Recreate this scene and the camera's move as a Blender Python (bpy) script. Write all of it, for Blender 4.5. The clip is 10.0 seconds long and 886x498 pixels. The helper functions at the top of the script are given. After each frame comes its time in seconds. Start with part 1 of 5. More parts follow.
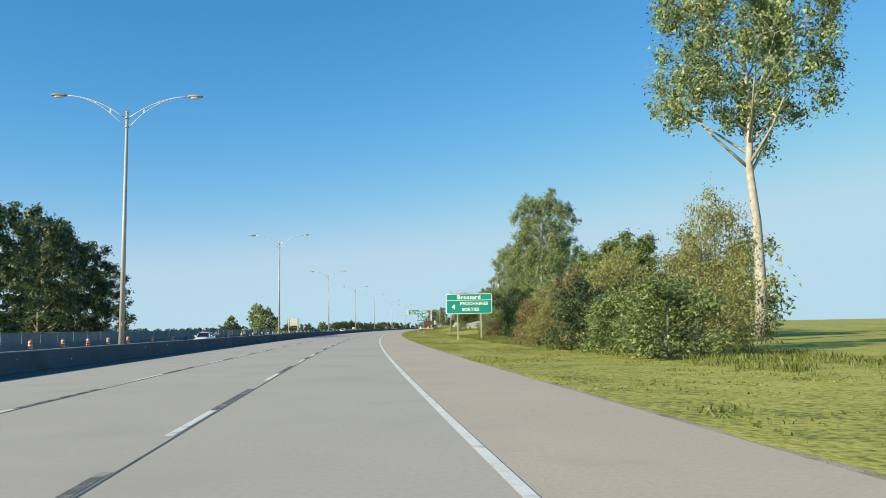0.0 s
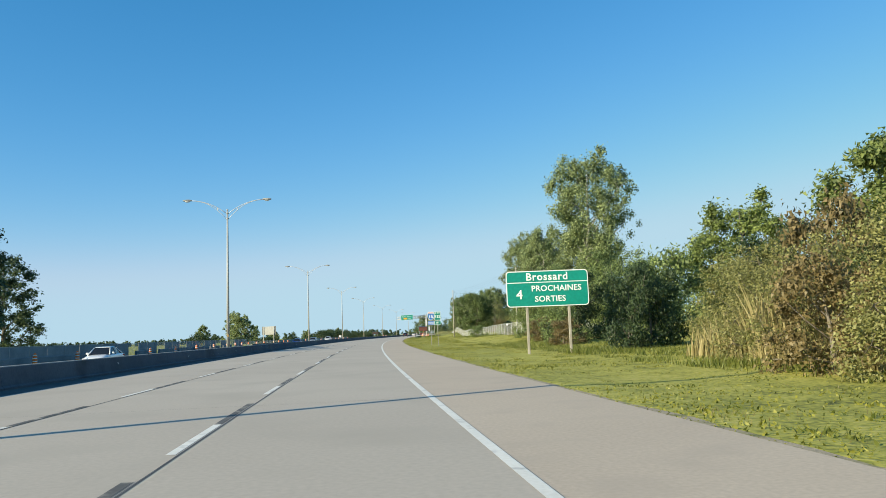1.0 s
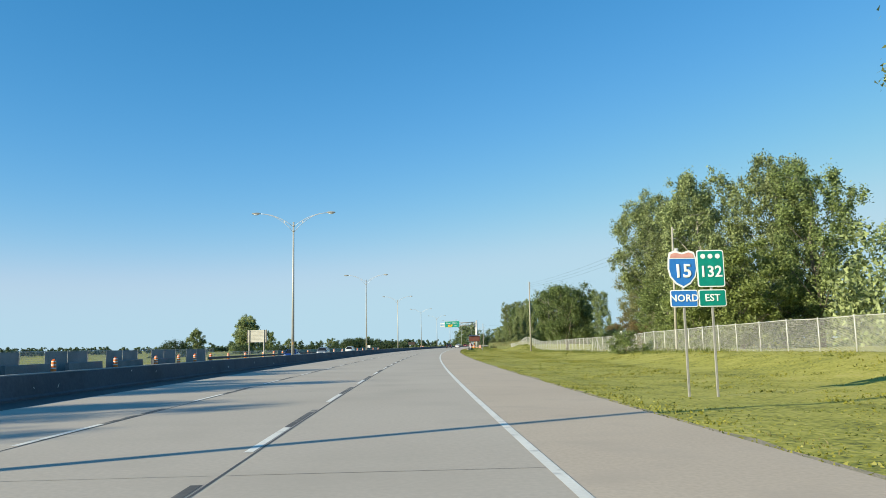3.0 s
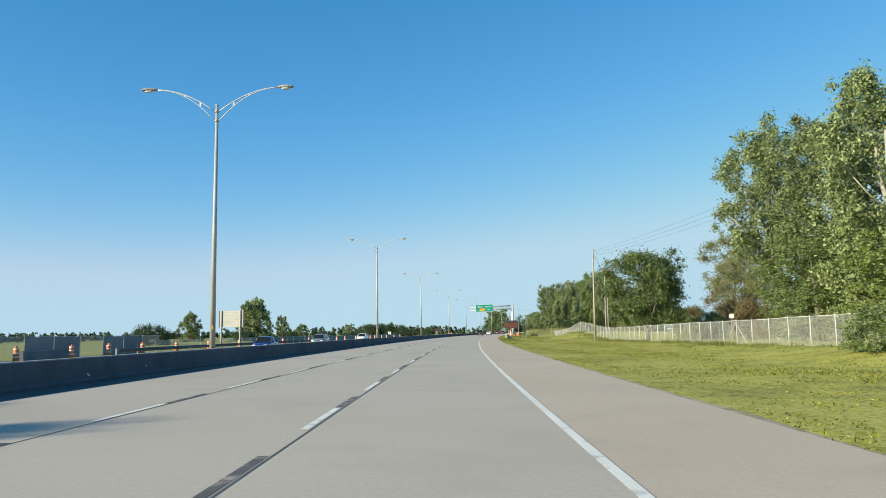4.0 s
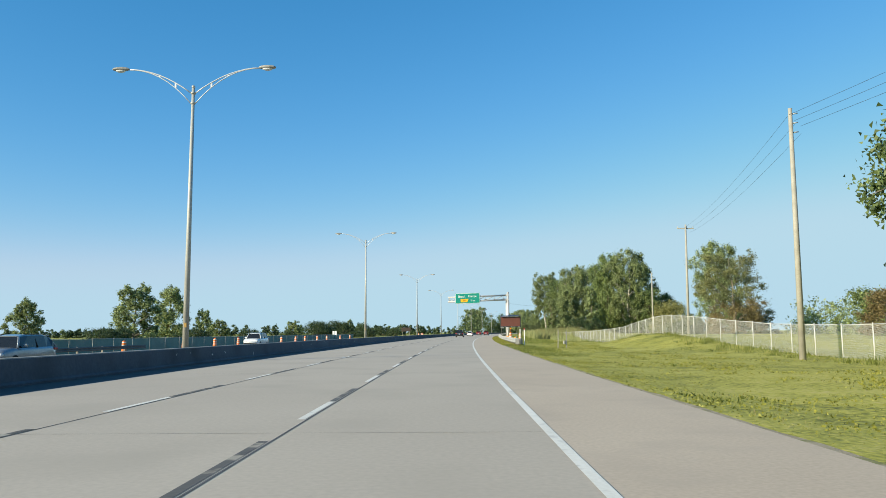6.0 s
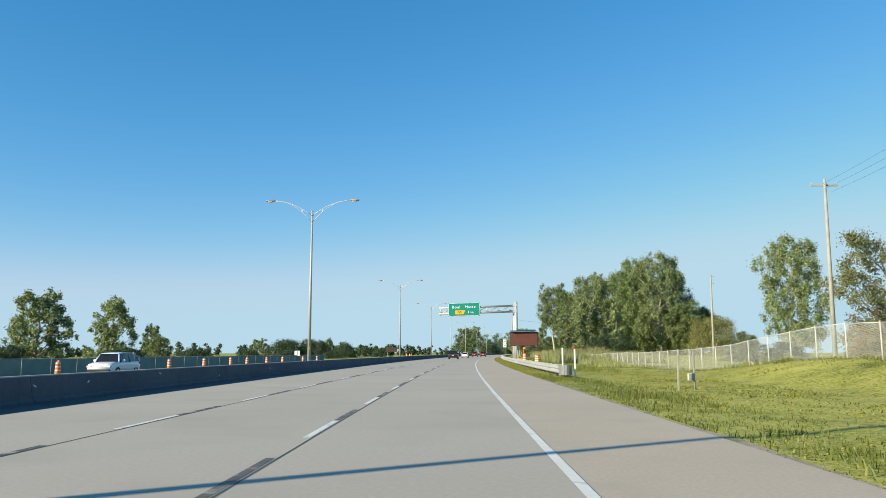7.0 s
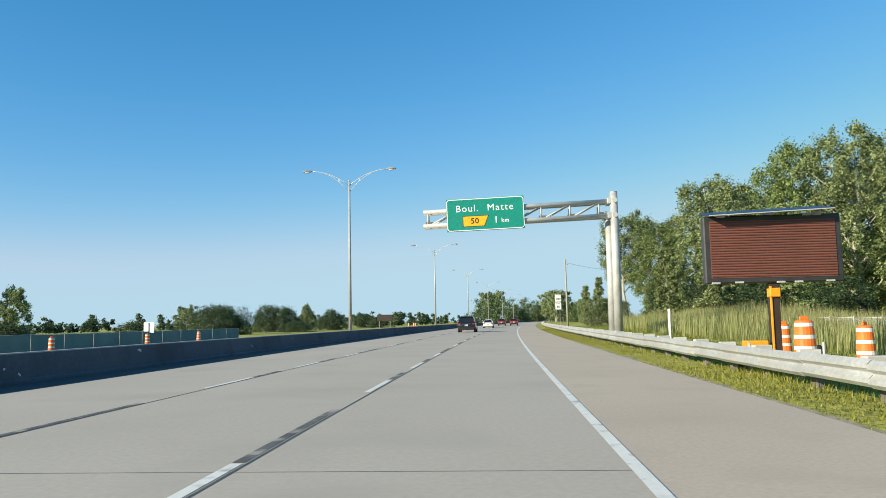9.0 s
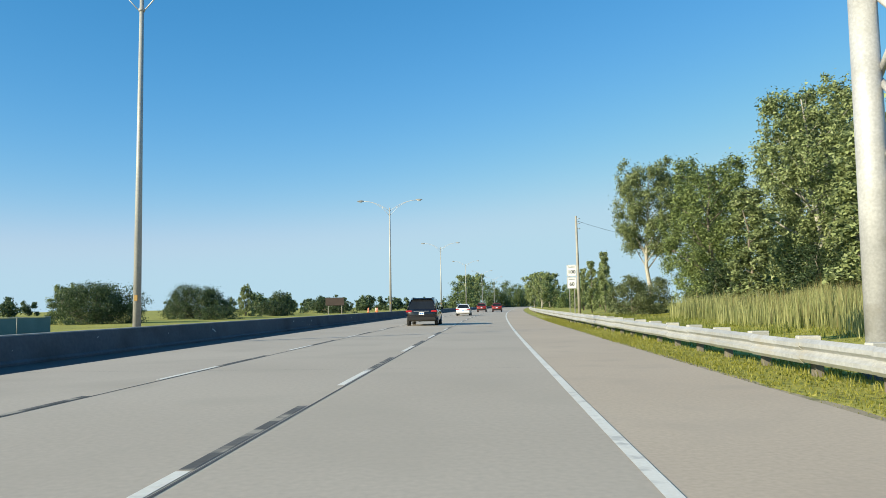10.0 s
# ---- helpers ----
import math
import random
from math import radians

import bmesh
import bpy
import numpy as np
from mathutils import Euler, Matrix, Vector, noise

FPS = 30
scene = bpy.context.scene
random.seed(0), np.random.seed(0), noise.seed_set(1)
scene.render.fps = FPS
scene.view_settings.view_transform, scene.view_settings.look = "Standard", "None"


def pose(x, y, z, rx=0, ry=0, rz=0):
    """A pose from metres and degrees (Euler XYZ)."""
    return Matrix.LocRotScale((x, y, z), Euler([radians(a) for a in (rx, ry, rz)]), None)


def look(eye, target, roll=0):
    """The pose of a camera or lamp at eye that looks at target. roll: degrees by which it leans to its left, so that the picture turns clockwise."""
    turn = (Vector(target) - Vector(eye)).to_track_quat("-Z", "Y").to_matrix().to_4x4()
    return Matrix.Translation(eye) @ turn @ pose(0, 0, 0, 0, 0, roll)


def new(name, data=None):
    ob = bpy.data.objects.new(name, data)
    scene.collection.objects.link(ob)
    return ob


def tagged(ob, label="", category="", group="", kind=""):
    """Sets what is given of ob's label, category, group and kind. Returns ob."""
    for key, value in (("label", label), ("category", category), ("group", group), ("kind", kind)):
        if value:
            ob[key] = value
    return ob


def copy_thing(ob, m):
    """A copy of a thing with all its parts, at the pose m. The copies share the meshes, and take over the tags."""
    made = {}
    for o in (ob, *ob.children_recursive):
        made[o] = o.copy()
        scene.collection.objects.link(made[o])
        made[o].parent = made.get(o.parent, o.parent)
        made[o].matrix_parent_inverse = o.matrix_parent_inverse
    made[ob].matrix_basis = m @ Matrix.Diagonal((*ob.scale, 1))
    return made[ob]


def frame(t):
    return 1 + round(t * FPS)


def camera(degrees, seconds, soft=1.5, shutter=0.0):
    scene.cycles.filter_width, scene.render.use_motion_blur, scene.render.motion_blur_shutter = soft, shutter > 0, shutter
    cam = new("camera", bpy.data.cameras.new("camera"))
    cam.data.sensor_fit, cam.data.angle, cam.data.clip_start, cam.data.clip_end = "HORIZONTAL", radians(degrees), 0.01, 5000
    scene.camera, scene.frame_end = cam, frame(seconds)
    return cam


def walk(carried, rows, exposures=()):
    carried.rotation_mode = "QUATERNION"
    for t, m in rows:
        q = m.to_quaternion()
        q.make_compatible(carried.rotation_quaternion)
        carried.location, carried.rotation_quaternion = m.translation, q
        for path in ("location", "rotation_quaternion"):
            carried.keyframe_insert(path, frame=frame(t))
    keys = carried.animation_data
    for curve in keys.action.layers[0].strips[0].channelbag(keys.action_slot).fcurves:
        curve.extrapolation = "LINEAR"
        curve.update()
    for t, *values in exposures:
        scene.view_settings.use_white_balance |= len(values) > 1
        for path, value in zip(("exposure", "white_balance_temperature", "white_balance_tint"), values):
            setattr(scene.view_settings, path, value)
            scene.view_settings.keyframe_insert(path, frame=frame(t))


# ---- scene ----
# The road is described by s (metres along the right edge line) and n (metres to the right of it).
K0, K1 = 0.00053585, -0.00000054452
S_TABLE = np.arange(0.0, 1000.0, 1.0)
TH_TABLE = K0 * S_TABLE + 0.5 * K1 * S_TABLE ** 2
X_TABLE = np.concatenate([[0], np.cumsum((np.sin(TH_TABLE[1:]) + np.sin(TH_TABLE[:-1])) / 2)])
Y_TABLE = np.concatenate([[0], np.cumsum((np.cos(TH_TABLE[1:]) + np.cos(TH_TABLE[:-1])) / 2)])


def heading(s):
    return float(np.interp(s, S_TABLE, TH_TABLE))


def at(s, n=0.0, z=0.0):
    th = heading(s)
    x, y = float(np.interp(s, S_TABLE, X_TABLE)), float(np.interp(s, S_TABLE, Y_TABLE))
    over = s - min(max(s, 0.0), 999.0)
    return Vector((x + over * math.sin(th) + n * math.cos(th), y + over * math.cos(th) - n * math.sin(th), z))


def spot(s, n=0.0, z=0.0, turn=0.0, scale=(1, 1, 1)):
    """A pose on the road plan: local x to the right, local y ahead, turned left by turn degrees."""
    m = Matrix.Translation(at(s, n, z)) @ Matrix.Rotation(-heading(s) + radians(turn), 4, "Z")
    return m @ Matrix.Diagonal((*scale, 1))


PATH = [
    (0.0, (-1.344, -0.000, 1.309), (1.109, 19.742, 3.372), -1.084),
    (0.5, (-1.426, 17.276, 1.350), (0.998, 37.035, 3.275), -1.371),
    (1.0, (-1.192, 34.743, 1.297), (1.640, 54.417, 3.519), -2.152),
    (1.5, (-0.824, 51.273, 1.297), (2.850, 70.769, 3.833), -1.793),
    (2.0, (-0.404, 67.646, 1.334), (3.032, 87.189, 3.837), -1.720),
    (2.5, (0.341, 84.417, 1.341), (2.999, 104.068, 3.940), -1.420),
    (4.0, (3.202, 136.149, 1.341), (4.371, 155.991, 3.556), -0.828),
    (4.5, (4.456, 152.575, 1.326), (5.864, 172.415, 3.419), -1.114),
    (5.0, (5.807, 169.938, 1.358), (7.555, 189.721, 3.719), 0.735),
    (5.5, (7.399, 187.231, 1.343), (9.112, 207.054, 3.370), -0.256),
    (7.0, (12.832, 239.358, 1.339), (14.843, 259.065, 4.093), -0.069),
    (7.5, (14.889, 256.973, 1.401), (17.022, 276.753, 3.442), 0.341),
    (8.0, (17.296, 275.477, 1.289), (19.941, 295.268, 2.449), 0.825),
    (8.5, (19.658, 293.777, 1.285), (21.835, 313.575, 3.098), -0.428),
    (9.0, (22.302, 312.412, 1.296), (23.759, 332.265, 3.227), -1.110),
    (9.5, (24.838, 329.811, 1.274), (26.628, 349.650, 3.065), -1.146),
    (9.8, (26.432, 340.693, 1.311), (28.093, 360.555, 2.978), -0.467),
    (10.0, (27.572, 348.122, 1.286), (29.560, 367.965, 2.804), -0.879),
]
cam = camera(61.39, 10.0, soft=0.75)
walk(cam, [(t, look(e, a, r)) for t, e, a, r in PATH])

# ---- light ----
SUN_ELEVATION, SUN_AZIMUTH = 21.0, 243.5
world = bpy.data.worlds.new("world")
scene.world = world
world.use_nodes = True
wn = world.node_tree.nodes
sky = wn.new("ShaderNodeTexSky")
sky.sky_type, sky.sun_disc = "NISHITA", False
sky.sun_elevation, sky.sun_rotation = radians(SUN_ELEVATION), radians(SUN_AZIMUTH)
sky.air_density, sky.dust_density, sky.ozone_density = 1.0, 0.0, 2.6
wn["Background"].inputs["Strength"].default_value = 0.11
split, join = wn.new("ShaderNodeSeparateColor"), wn.new("ShaderNodeCombineColor")  # the clear blue of the evening sky
world.node_tree.links.new(sky.outputs[0], split.inputs[0])
balance = {}
for channel, factor in (("Red", 1.0), ("Green", 1.0), ("Blue", 1.25)):
    k = balance[channel] = wn.new("ShaderNodeMath")
    k.operation, k.inputs[1].default_value = "MULTIPLY", factor
    world.node_tree.links.new(split.outputs[channel], k.inputs[0])
warm, lift, red = wn.new("ShaderNodeMath"), wn.new("ShaderNodeMath"), wn.new("ShaderNodeMath")  # paler haze towards the horizon
warm.operation, lift.operation, red.operation = "DIVIDE", "MULTIPLY_ADD", "MULTIPLY"
lift.inputs[1].default_value, lift.inputs[2].default_value = 0.60, 0.38
steep, pale = wn.new("ShaderNodeMath"), wn.new("ShaderNodeMath")
steep.operation, steep.inputs[1].default_value, pale.operation, pale.inputs[1].default_value = "POWER", 1.7, "MULTIPLY", 0.72
world.node_tree.links.new(red.outputs[0], steep.inputs[0])
world.node_tree.links.new(steep.outputs[0], pale.inputs[0])
world.node_tree.links.new(balance["Red"].outputs[0], warm.inputs[0])
world.node_tree.links.new(balance["Green"].outputs[0], warm.inputs[1])
world.node_tree.links.new(warm.outputs[0], lift.inputs[0])
world.node_tree.links.new(lift.outputs[0], red.inputs[0])
world.node_tree.links.new(balance["Red"].outputs[0], red.inputs[1])
haze, clear = wn.new("ShaderNodeMath"), wn.new("ShaderNodeMath")  # haze stays blue down to the horizon
haze.operation, haze.inputs[1].default_value, clear.operation = "MULTIPLY", 1.28, "MAXIMUM"
world.node_tree.links.new(balance["Green"].outputs[0], haze.inputs[0])
world.node_tree.links.new(haze.outputs[0], clear.inputs[0])
world.node_tree.links.new(balance["Blue"].outputs[0], clear.inputs[1])
SKY_CURVE = {"Red": (0.95, 0.965), "Green": (0.89, 1.185), "Blue": (0.8, 1.44)}
for channel, source, most in (("Red", pale, 3.75), ("Green", balance["Green"], 5.0), ("Blue", clear, 5.75)):  # even haze near the ground
    soft = wn.new("ShaderNodeMath")
    soft.operation, soft.inputs[1].default_value, soft.inputs[2].default_value = "SMOOTH_MIN", most, 2.2
    world.node_tree.links.new(source.outputs[0], soft.inputs[0])
    bend, level = wn.new("ShaderNodeMath"), wn.new("ShaderNodeMath")  # a gentler step from zenith to horizon
    bend.operation, level.operation = "POWER", "MULTIPLY"
    bend.inputs[1].default_value, level.inputs[1].default_value = SKY_CURVE[channel]
    world.node_tree.links.new(soft.outputs[0], bend.inputs[0])
    world.node_tree.links.new(bend.outputs[0], level.inputs[0])
    world.node_tree.links.new(level.outputs[0], join.inputs[channel])
world.node_tree.links.new(join.outputs[0], wn["Background"].inputs["Color"])
sun = new("sun", bpy.data.lights.new("sun", "SUN"))
sun.data.energy, sun.data.angle, sun.data.color = 5.7, radians(0.55), (1.0, 0.9, 0.65)
az, el = radians(SUN_AZIMUTH), radians(SUN_ELEVATION)
sun.matrix_world = look(Vector((math.sin(az) * math.cos(el), math.cos(az) * math.cos(el), math.sin(el))) * 200, (0, 0, 0))
scene.view_settings.exposure = 0.36


# ---- materials ----
def nodes_of(name):
    m = bpy.data.materials.new(name)
    m.use_nodes = True
    nt = m.node_tree
    return m, nt, nt.nodes["Principled BSDF"]


def surface(name, a, b, scale=1.0, fine=30.0, rough=0.7, metal=0.0, bump=0.2, spots=None, vary=0.0, coat=0.0, grit=0.3):
    """Two colours mixed by broad noise, fine grain in value and relief, optional stains, optional change from piece to piece."""
    m, nt, bsdf = nodes_of(name)
    N, L = nt.nodes, nt.links
    co = N.new("ShaderNodeTexCoord")
    big, small = N.new("ShaderNodeTexNoise"), N.new("ShaderNodeTexNoise")
    big.inputs["Scale"].default_value, big.inputs["Detail"].default_value = scale, 5
    small.inputs["Scale"].default_value, small.inputs["Detail"].default_value = fine, 3
    L.new(co.outputs["Object"], big.inputs["Vector"]), L.new(co.outputs["Object"], small.inputs["Vector"])
    ramp = N.new("ShaderNodeValToRGB")
    ramp.color_ramp.elements[0].position, ramp.color_ramp.elements[1].position = 0.3, 0.7
    ramp.color_ramp.elements[0].color, ramp.color_ramp.elements[1].color = (*a, 1), (*b, 1)
    L.new(big.outputs["Fac"], ramp.inputs["Fac"])
    grain = N.new("ShaderNodeMixRGB")
    grain.blend_type = "OVERLAY"
    grain.inputs["Fac"].default_value = grit
    L.new(ramp.outputs["Color"], grain.inputs[1]), L.new(small.outputs["Fac"], grain.inputs[2])
    out = grain.outputs["Color"]
    if spots:
        colour, spot_scale, low, high = spots
        st, r2, mx = N.new("ShaderNodeTexNoise"), N.new("ShaderNodeValToRGB"), N.new("ShaderNodeMixRGB")
        st.inputs["Scale"].default_value, st.inputs["Detail"].default_value = spot_scale, 6
        L.new(co.outputs["Object"], st.inputs["Vector"])
        r2.color_ramp.elements[0].position, r2.color_ramp.elements[1].position = low, high
        L.new(st.outputs["Fac"], r2.inputs["Fac"])
        L.new(r2.outputs["Color"], mx.inputs["Fac"]), L.new(out, mx.inputs[1])
        mx.inputs[2].default_value = (*colour, 1)
        out = mx.outputs["Color"]
    if vary:
        info, hsv, rng = N.new("ShaderNodeObjectInfo"), N.new("ShaderNodeHueSaturation"), N.new("ShaderNodeMapRange")
        rng.inputs["To Min"].default_value, rng.inputs["To Max"].default_value = 1 - vary, 1 + vary
        L.new(info.outputs["Random"], rng.inputs["Value"]), L.new(rng.outputs[0], hsv.inputs["Value"]), L.new(out, hsv.inputs["Color"])
        out = hsv.outputs["Color"]
    L.new(out, bsdf.inputs["Base Color"])
    bp = N.new("ShaderNodeBump")
    bp.inputs["Strength"].default_value, bp.inputs["Distance"].default_value = bump, 0.02
    L.new(small.outputs["Fac"], bp.inputs["Height"]), L.new(bp.outputs[0], bsdf.inputs["Normal"])
    bsdf.inputs["Roughness"].default_value, bsdf.inputs["Metallic"].default_value = rough, metal
    if coat:
        bsdf.inputs["Coat Weight"].default_value = coat
    return m


def foliage(name, dark, light, through_light=0.33, vary=0.14):
    """Leaves: each leaf has its own shade between two greens, lets some light through, and every plant differs a little."""
    m, nt, bsdf = nodes_of(name)
    N, L = nt.nodes, nt.links
    geo, info = N.new("ShaderNodeNewGeometry"), N.new("ShaderNodeObjectInfo")
    ramp, hsv, rng = N.new("ShaderNodeValToRGB"), N.new("ShaderNodeHueSaturation"), N.new("ShaderNodeMapRange")
    ramp.color_ramp.elements[0].color, ramp.color_ramp.elements[1].color = (*dark, 1), (*light, 1)
    L.new(geo.outputs["Random Per Island"], ramp.inputs["Fac"])
    rng.inputs["To Min"].default_value, rng.inputs["To Max"].default_value = 1 - vary, 1 + vary
    L.new(info.outputs["Random"], rng.inputs["Value"]), L.new(rng.outputs[0], hsv.inputs["Value"])
    L.new(ramp.outputs["Color"], hsv.inputs["Color"])
    L.new(hsv.outputs["Color"], bsdf.inputs["Base Color"])
    bsdf.inputs["Roughness"].default_value = 0.55
    tr, mix = N.new("ShaderNodeBsdfTranslucent"), N.new("ShaderNodeMixShader")
    L.new(hsv.outputs["Color"], tr.inputs["Color"])
    mix.inputs["Fac"].default_value = through_light
    L.new(bsdf.outputs[0], mix.inputs[1]), L.new(tr.outputs[0], mix.inputs[2])
    L.new(mix.outputs[0], N["Material Output"].inputs["Surface"])
    return m


def turf(name):
    """Mown turf: olive, yellow-green and straw by noise at three sizes, with tufty relief."""
    m, nt, bsdf = nodes_of(name)
    N, L = nt.nodes, nt.links
    co = N.new("ShaderNodeTexCoord")
    total = None
    for size, weight, detail in ((0.16, 0.6, 3), (0.8, 0.7, 4), (8.0, 1.35, 3)):
        n, k = N.new("ShaderNodeTexNoise"), N.new("ShaderNodeMath")
        n.inputs["Scale"].default_value, n.inputs["Detail"].default_value = size, detail
        L.new(co.outputs["Object"], n.inputs["Vector"])
        k.operation, k.inputs[1].default_value = "MULTIPLY_ADD", weight
        k.inputs[2].default_value = -0.5 * weight + (0.5 if total is None else 0.0)
        L.new(n.outputs["Fac"], k.inputs[0])
        if total is None:
            total = k.outputs[0]
        else:
            add = N.new("ShaderNodeMath")
            L.new(total, add.inputs[0]), L.new(k.outputs[0], add.inputs[1])
            total = add.outputs[0]
    ramp = N.new("ShaderNodeValToRGB")
    stops = ramp.color_ramp.elements
    stops[0].position, stops[0].color = 0.17, (0.095, 0.105, 0.016, 1)
    stops[1].position, stops[1].color = 0.9, (0.45, 0.395, 0.125, 1)
    for where, colour in ((0.38, (0.26, 0.262, 0.032)), (0.62, (0.41, 0.38, 0.064))):
        stops.new(where).color = (*colour, 1)
    L.new(total, ramp.inputs["Fac"]), L.new(ramp.outputs["Color"], bsdf.inputs["Base Color"])
    bp = N.new("ShaderNodeBump")
    bp.inputs["Strength"].default_value, bp.inputs["Distance"].default_value = 0.8, 0.03
    L.new(total, bp.inputs["Height"]), L.new(bp.outputs[0], bsdf.inputs["Normal"])
    bsdf.inputs["Roughness"].default_value = 0.95
    return m


def lamp_glass(name, colour, power):
    m, nt, bsdf = nodes_of(name)
    bsdf.inputs["Base Color"].default_value = (*colour, 1)
    bsdf.inputs["Emission Color"].default_value, bsdf.inputs["Emission Strength"].default_value = (*colour, 1), power
    bsdf.inputs["Roughness"].default_value = 0.2
    return m


CONCRETE_ROAD = surface("road_concrete", (0.42, 0.367, 0.305), (0.465, 0.41, 0.343), 0.12, 14, 0.85, 0, 0.01, ((0.39, 0.343, 0.285), 0.35, 0.5, 0.75), grit=0.15)
SHOULDER = surface("shoulder_asphalt", (0.45, 0.37, 0.288), (0.5, 0.415, 0.325), 0.2, 18, 0.9, 0, 0.02, ((0.415, 0.345, 0.275), 0.8, 0.5, 0.78), grit=0.2)
TAR = surface("joint_tar", (0.07, 0.068, 0.066), (0.12, 0.117, 0.112), 1.5, 25, 0.8, 0, 0.2)
CONTRAST = surface("worn_black_marking", (0.075, 0.072, 0.068), (0.125, 0.12, 0.112), 1.2, 12, 0.8, 0, 0.2, ((0.34, 0.31, 0.26), 2.2, 0.5, 0.62))
WHITE_LINE = surface("road_paint", (0.68, 0.66, 0.6), (0.78, 0.76, 0.7), 0.8, 16, 0.7, 0, 0.2, ((0.42, 0.41, 0.39), 3.0, 0.56, 0.72))
# stained concrete, with the blue-grey shade of the face put into its colour
SHADE_CONCRETE = surface("shade_dark_concrete", (0.07, 0.08, 0.096), (0.105, 0.116, 0.135), 0.25, 9, 0.9, 0, 0.3, ((0.05, 0.05, 0.052), 0.5, 0.5, 0.75))
# paler copy of the same concrete, coloured as its sunlit top
SUNLIT_CONCRETE = surface("sunlit_concrete", (0.3, 0.29, 0.27), (0.38, 0.37, 0.34), 0.6, 14, 0.9, 0, 0.2)
FAR_WALL = surface("grey_wall_concrete", (0.16, 0.165, 0.17), (0.23, 0.235, 0.24), 0.4, 10, 0.9, 0, 0.2)
SCUFF = surface("pale_scuff", (0.5, 0.5, 0.5), (0.62, 0.62, 0.6), 3, 20, 0.9)
GALV = surface("galvanised_steel", (0.4, 0.405, 0.415), (0.53, 0.535, 0.54), 1.5, 20, 0.55, 0.15, 0.08, ((0.34, 0.31, 0.26), 1.3, 0.58, 0.8))
POLE_STEEL = surface("weathered_pole_steel", (0.36, 0.36, 0.34), (0.48, 0.48, 0.45), 0.7, 14, 0.5, 0.1, 0.08)
ARM_STEEL = surface("arm_steel", (0.5, 0.52, 0.55), (0.62, 0.64, 0.66), 1.5, 20, 0.5, 0.3, 0.0)
SITE_DIRT = surface("site_dirt", (0.13, 0.13, 0.1), (0.2, 0.19, 0.14), 0.3, 9, 0.95, 0, 0.4, ((0.12, 0.15, 0.05), 0.6, 0.5, 0.65))
RAIL = surface("whitened_rail", (0.36, 0.365, 0.37), (0.46, 0.465, 0.47), 0.7, 12, 0.6, 0.15, 0.15, ((0.4, 0.38, 0.34), 1.6, 0.55, 0.75), 0.08)
# on the opposite rail this dark tone holds the shade of its near side
DARK_RAIL = surface("dark_steel", (0.1, 0.1, 0.1), (0.16, 0.155, 0.15), 0.8, 12, 0.8, 0.1, 0.1)
DARK_POST = surface("dark_timber", (0.12, 0.105, 0.085), (0.2, 0.18, 0.15), 2, 30, 0.9, 0, 0.3)
RUSTY_PLATE = surface("rusty_yellow_plate", (0.3, 0.19, 0.05), (0.4, 0.25, 0.08), 3, 25, 0.8, 0, 0.15)
PALE_BLOCK = surface("pale_timber_block", (0.42, 0.41, 0.38), (0.58, 0.57, 0.53), 2, 30, 0.85, 0, 0.2)
WOOD_POST = surface("grey_timber", (0.28, 0.255, 0.21), (0.4, 0.37, 0.31), 2, 30, 0.85, 0, 0.3)
POLE_WOOD = surface("utility_pole_wood", (0.28, 0.265, 0.225), (0.42, 0.4, 0.35), 1.2, 25, 0.85, 0, 0.3)
GREEN_SIGN = surface("green_sign_sheet", (0.0, 0.225, 0.175), (0.003, 0.255, 0.195), 0.6, 6, 0.45, 0, 0.02)
BLUE_SIGN = surface("blue_sign_sheet", (0.025, 0.17, 0.52), (0.03, 0.19, 0.58), 0.8, 6, 0.45, 0, 0.02)
RED_SIGN = surface("red_sign_sheet", (0.5, 0.03, 0.03), (0.55, 0.05, 0.04), 0.8, 6, 0.45, 0, 0.02)
PINK_SIGN = surface("faded_red_sheet", (0.62, 0.3, 0.26), (0.7, 0.36, 0.32), 0.8, 6, 0.45, 0, 0.02)
BOARD_BROWN = surface("dark_brown_board", (0.03, 0.02, 0.016), (0.05, 0.032, 0.026), 1.2, 10, 0.7)
YELLOW_SIGN = surface("yellow_sign_sheet", (0.85, 0.42, 0.008), (0.9, 0.46, 0.012), 0.8, 6, 0.45, 0, 0.02)
WHITE_SIGN = surface("white_sign_sheet", (0.8, 0.8, 0.8), (0.86, 0.86, 0.85), 0.8, 8, 0.45, 0, 0.02)
BLACK_SIGN = surface("black_lettering", (0.02, 0.02, 0.02), (0.035, 0.035, 0.035), 1, 8, 0.6)
SIGN_BACK = surface("aluminium_sign_back", (0.27, 0.268, 0.25), (0.35, 0.345, 0.322), 0.8, 10, 0.6, 0.2, 0.05)
ORANGE = surface("orange_plastic", (0.84, 0.17, 0.025), (0.9, 0.22, 0.04), 1.5, 12, 0.5, 0, 0.05, ((0.55, 0.16, 0.05), 4, 0.6, 0.8))
BAND = surface("reflective_white_band", (0.78, 0.78, 0.76), (0.86, 0.86, 0.84), 3, 20, 0.4)
RUBBER = surface("black_rubber", (0.018, 0.018, 0.018), (0.03, 0.03, 0.03), 4, 40, 0.85)
VMS_FRAME = surface("dark_panel_frame", (0.025, 0.025, 0.027), (0.045, 0.045, 0.048), 2, 15, 0.5)
VMS_FACE = surface("brown_display_face", (0.17, 0.06, 0.042), (0.21, 0.075, 0.055), 1.2, 18, 0.5, 0, 0.05)
VMS_LINE = surface("display_louvre", (0.08, 0.03, 0.022), (0.11, 0.04, 0.03), 2, 18, 0.5)
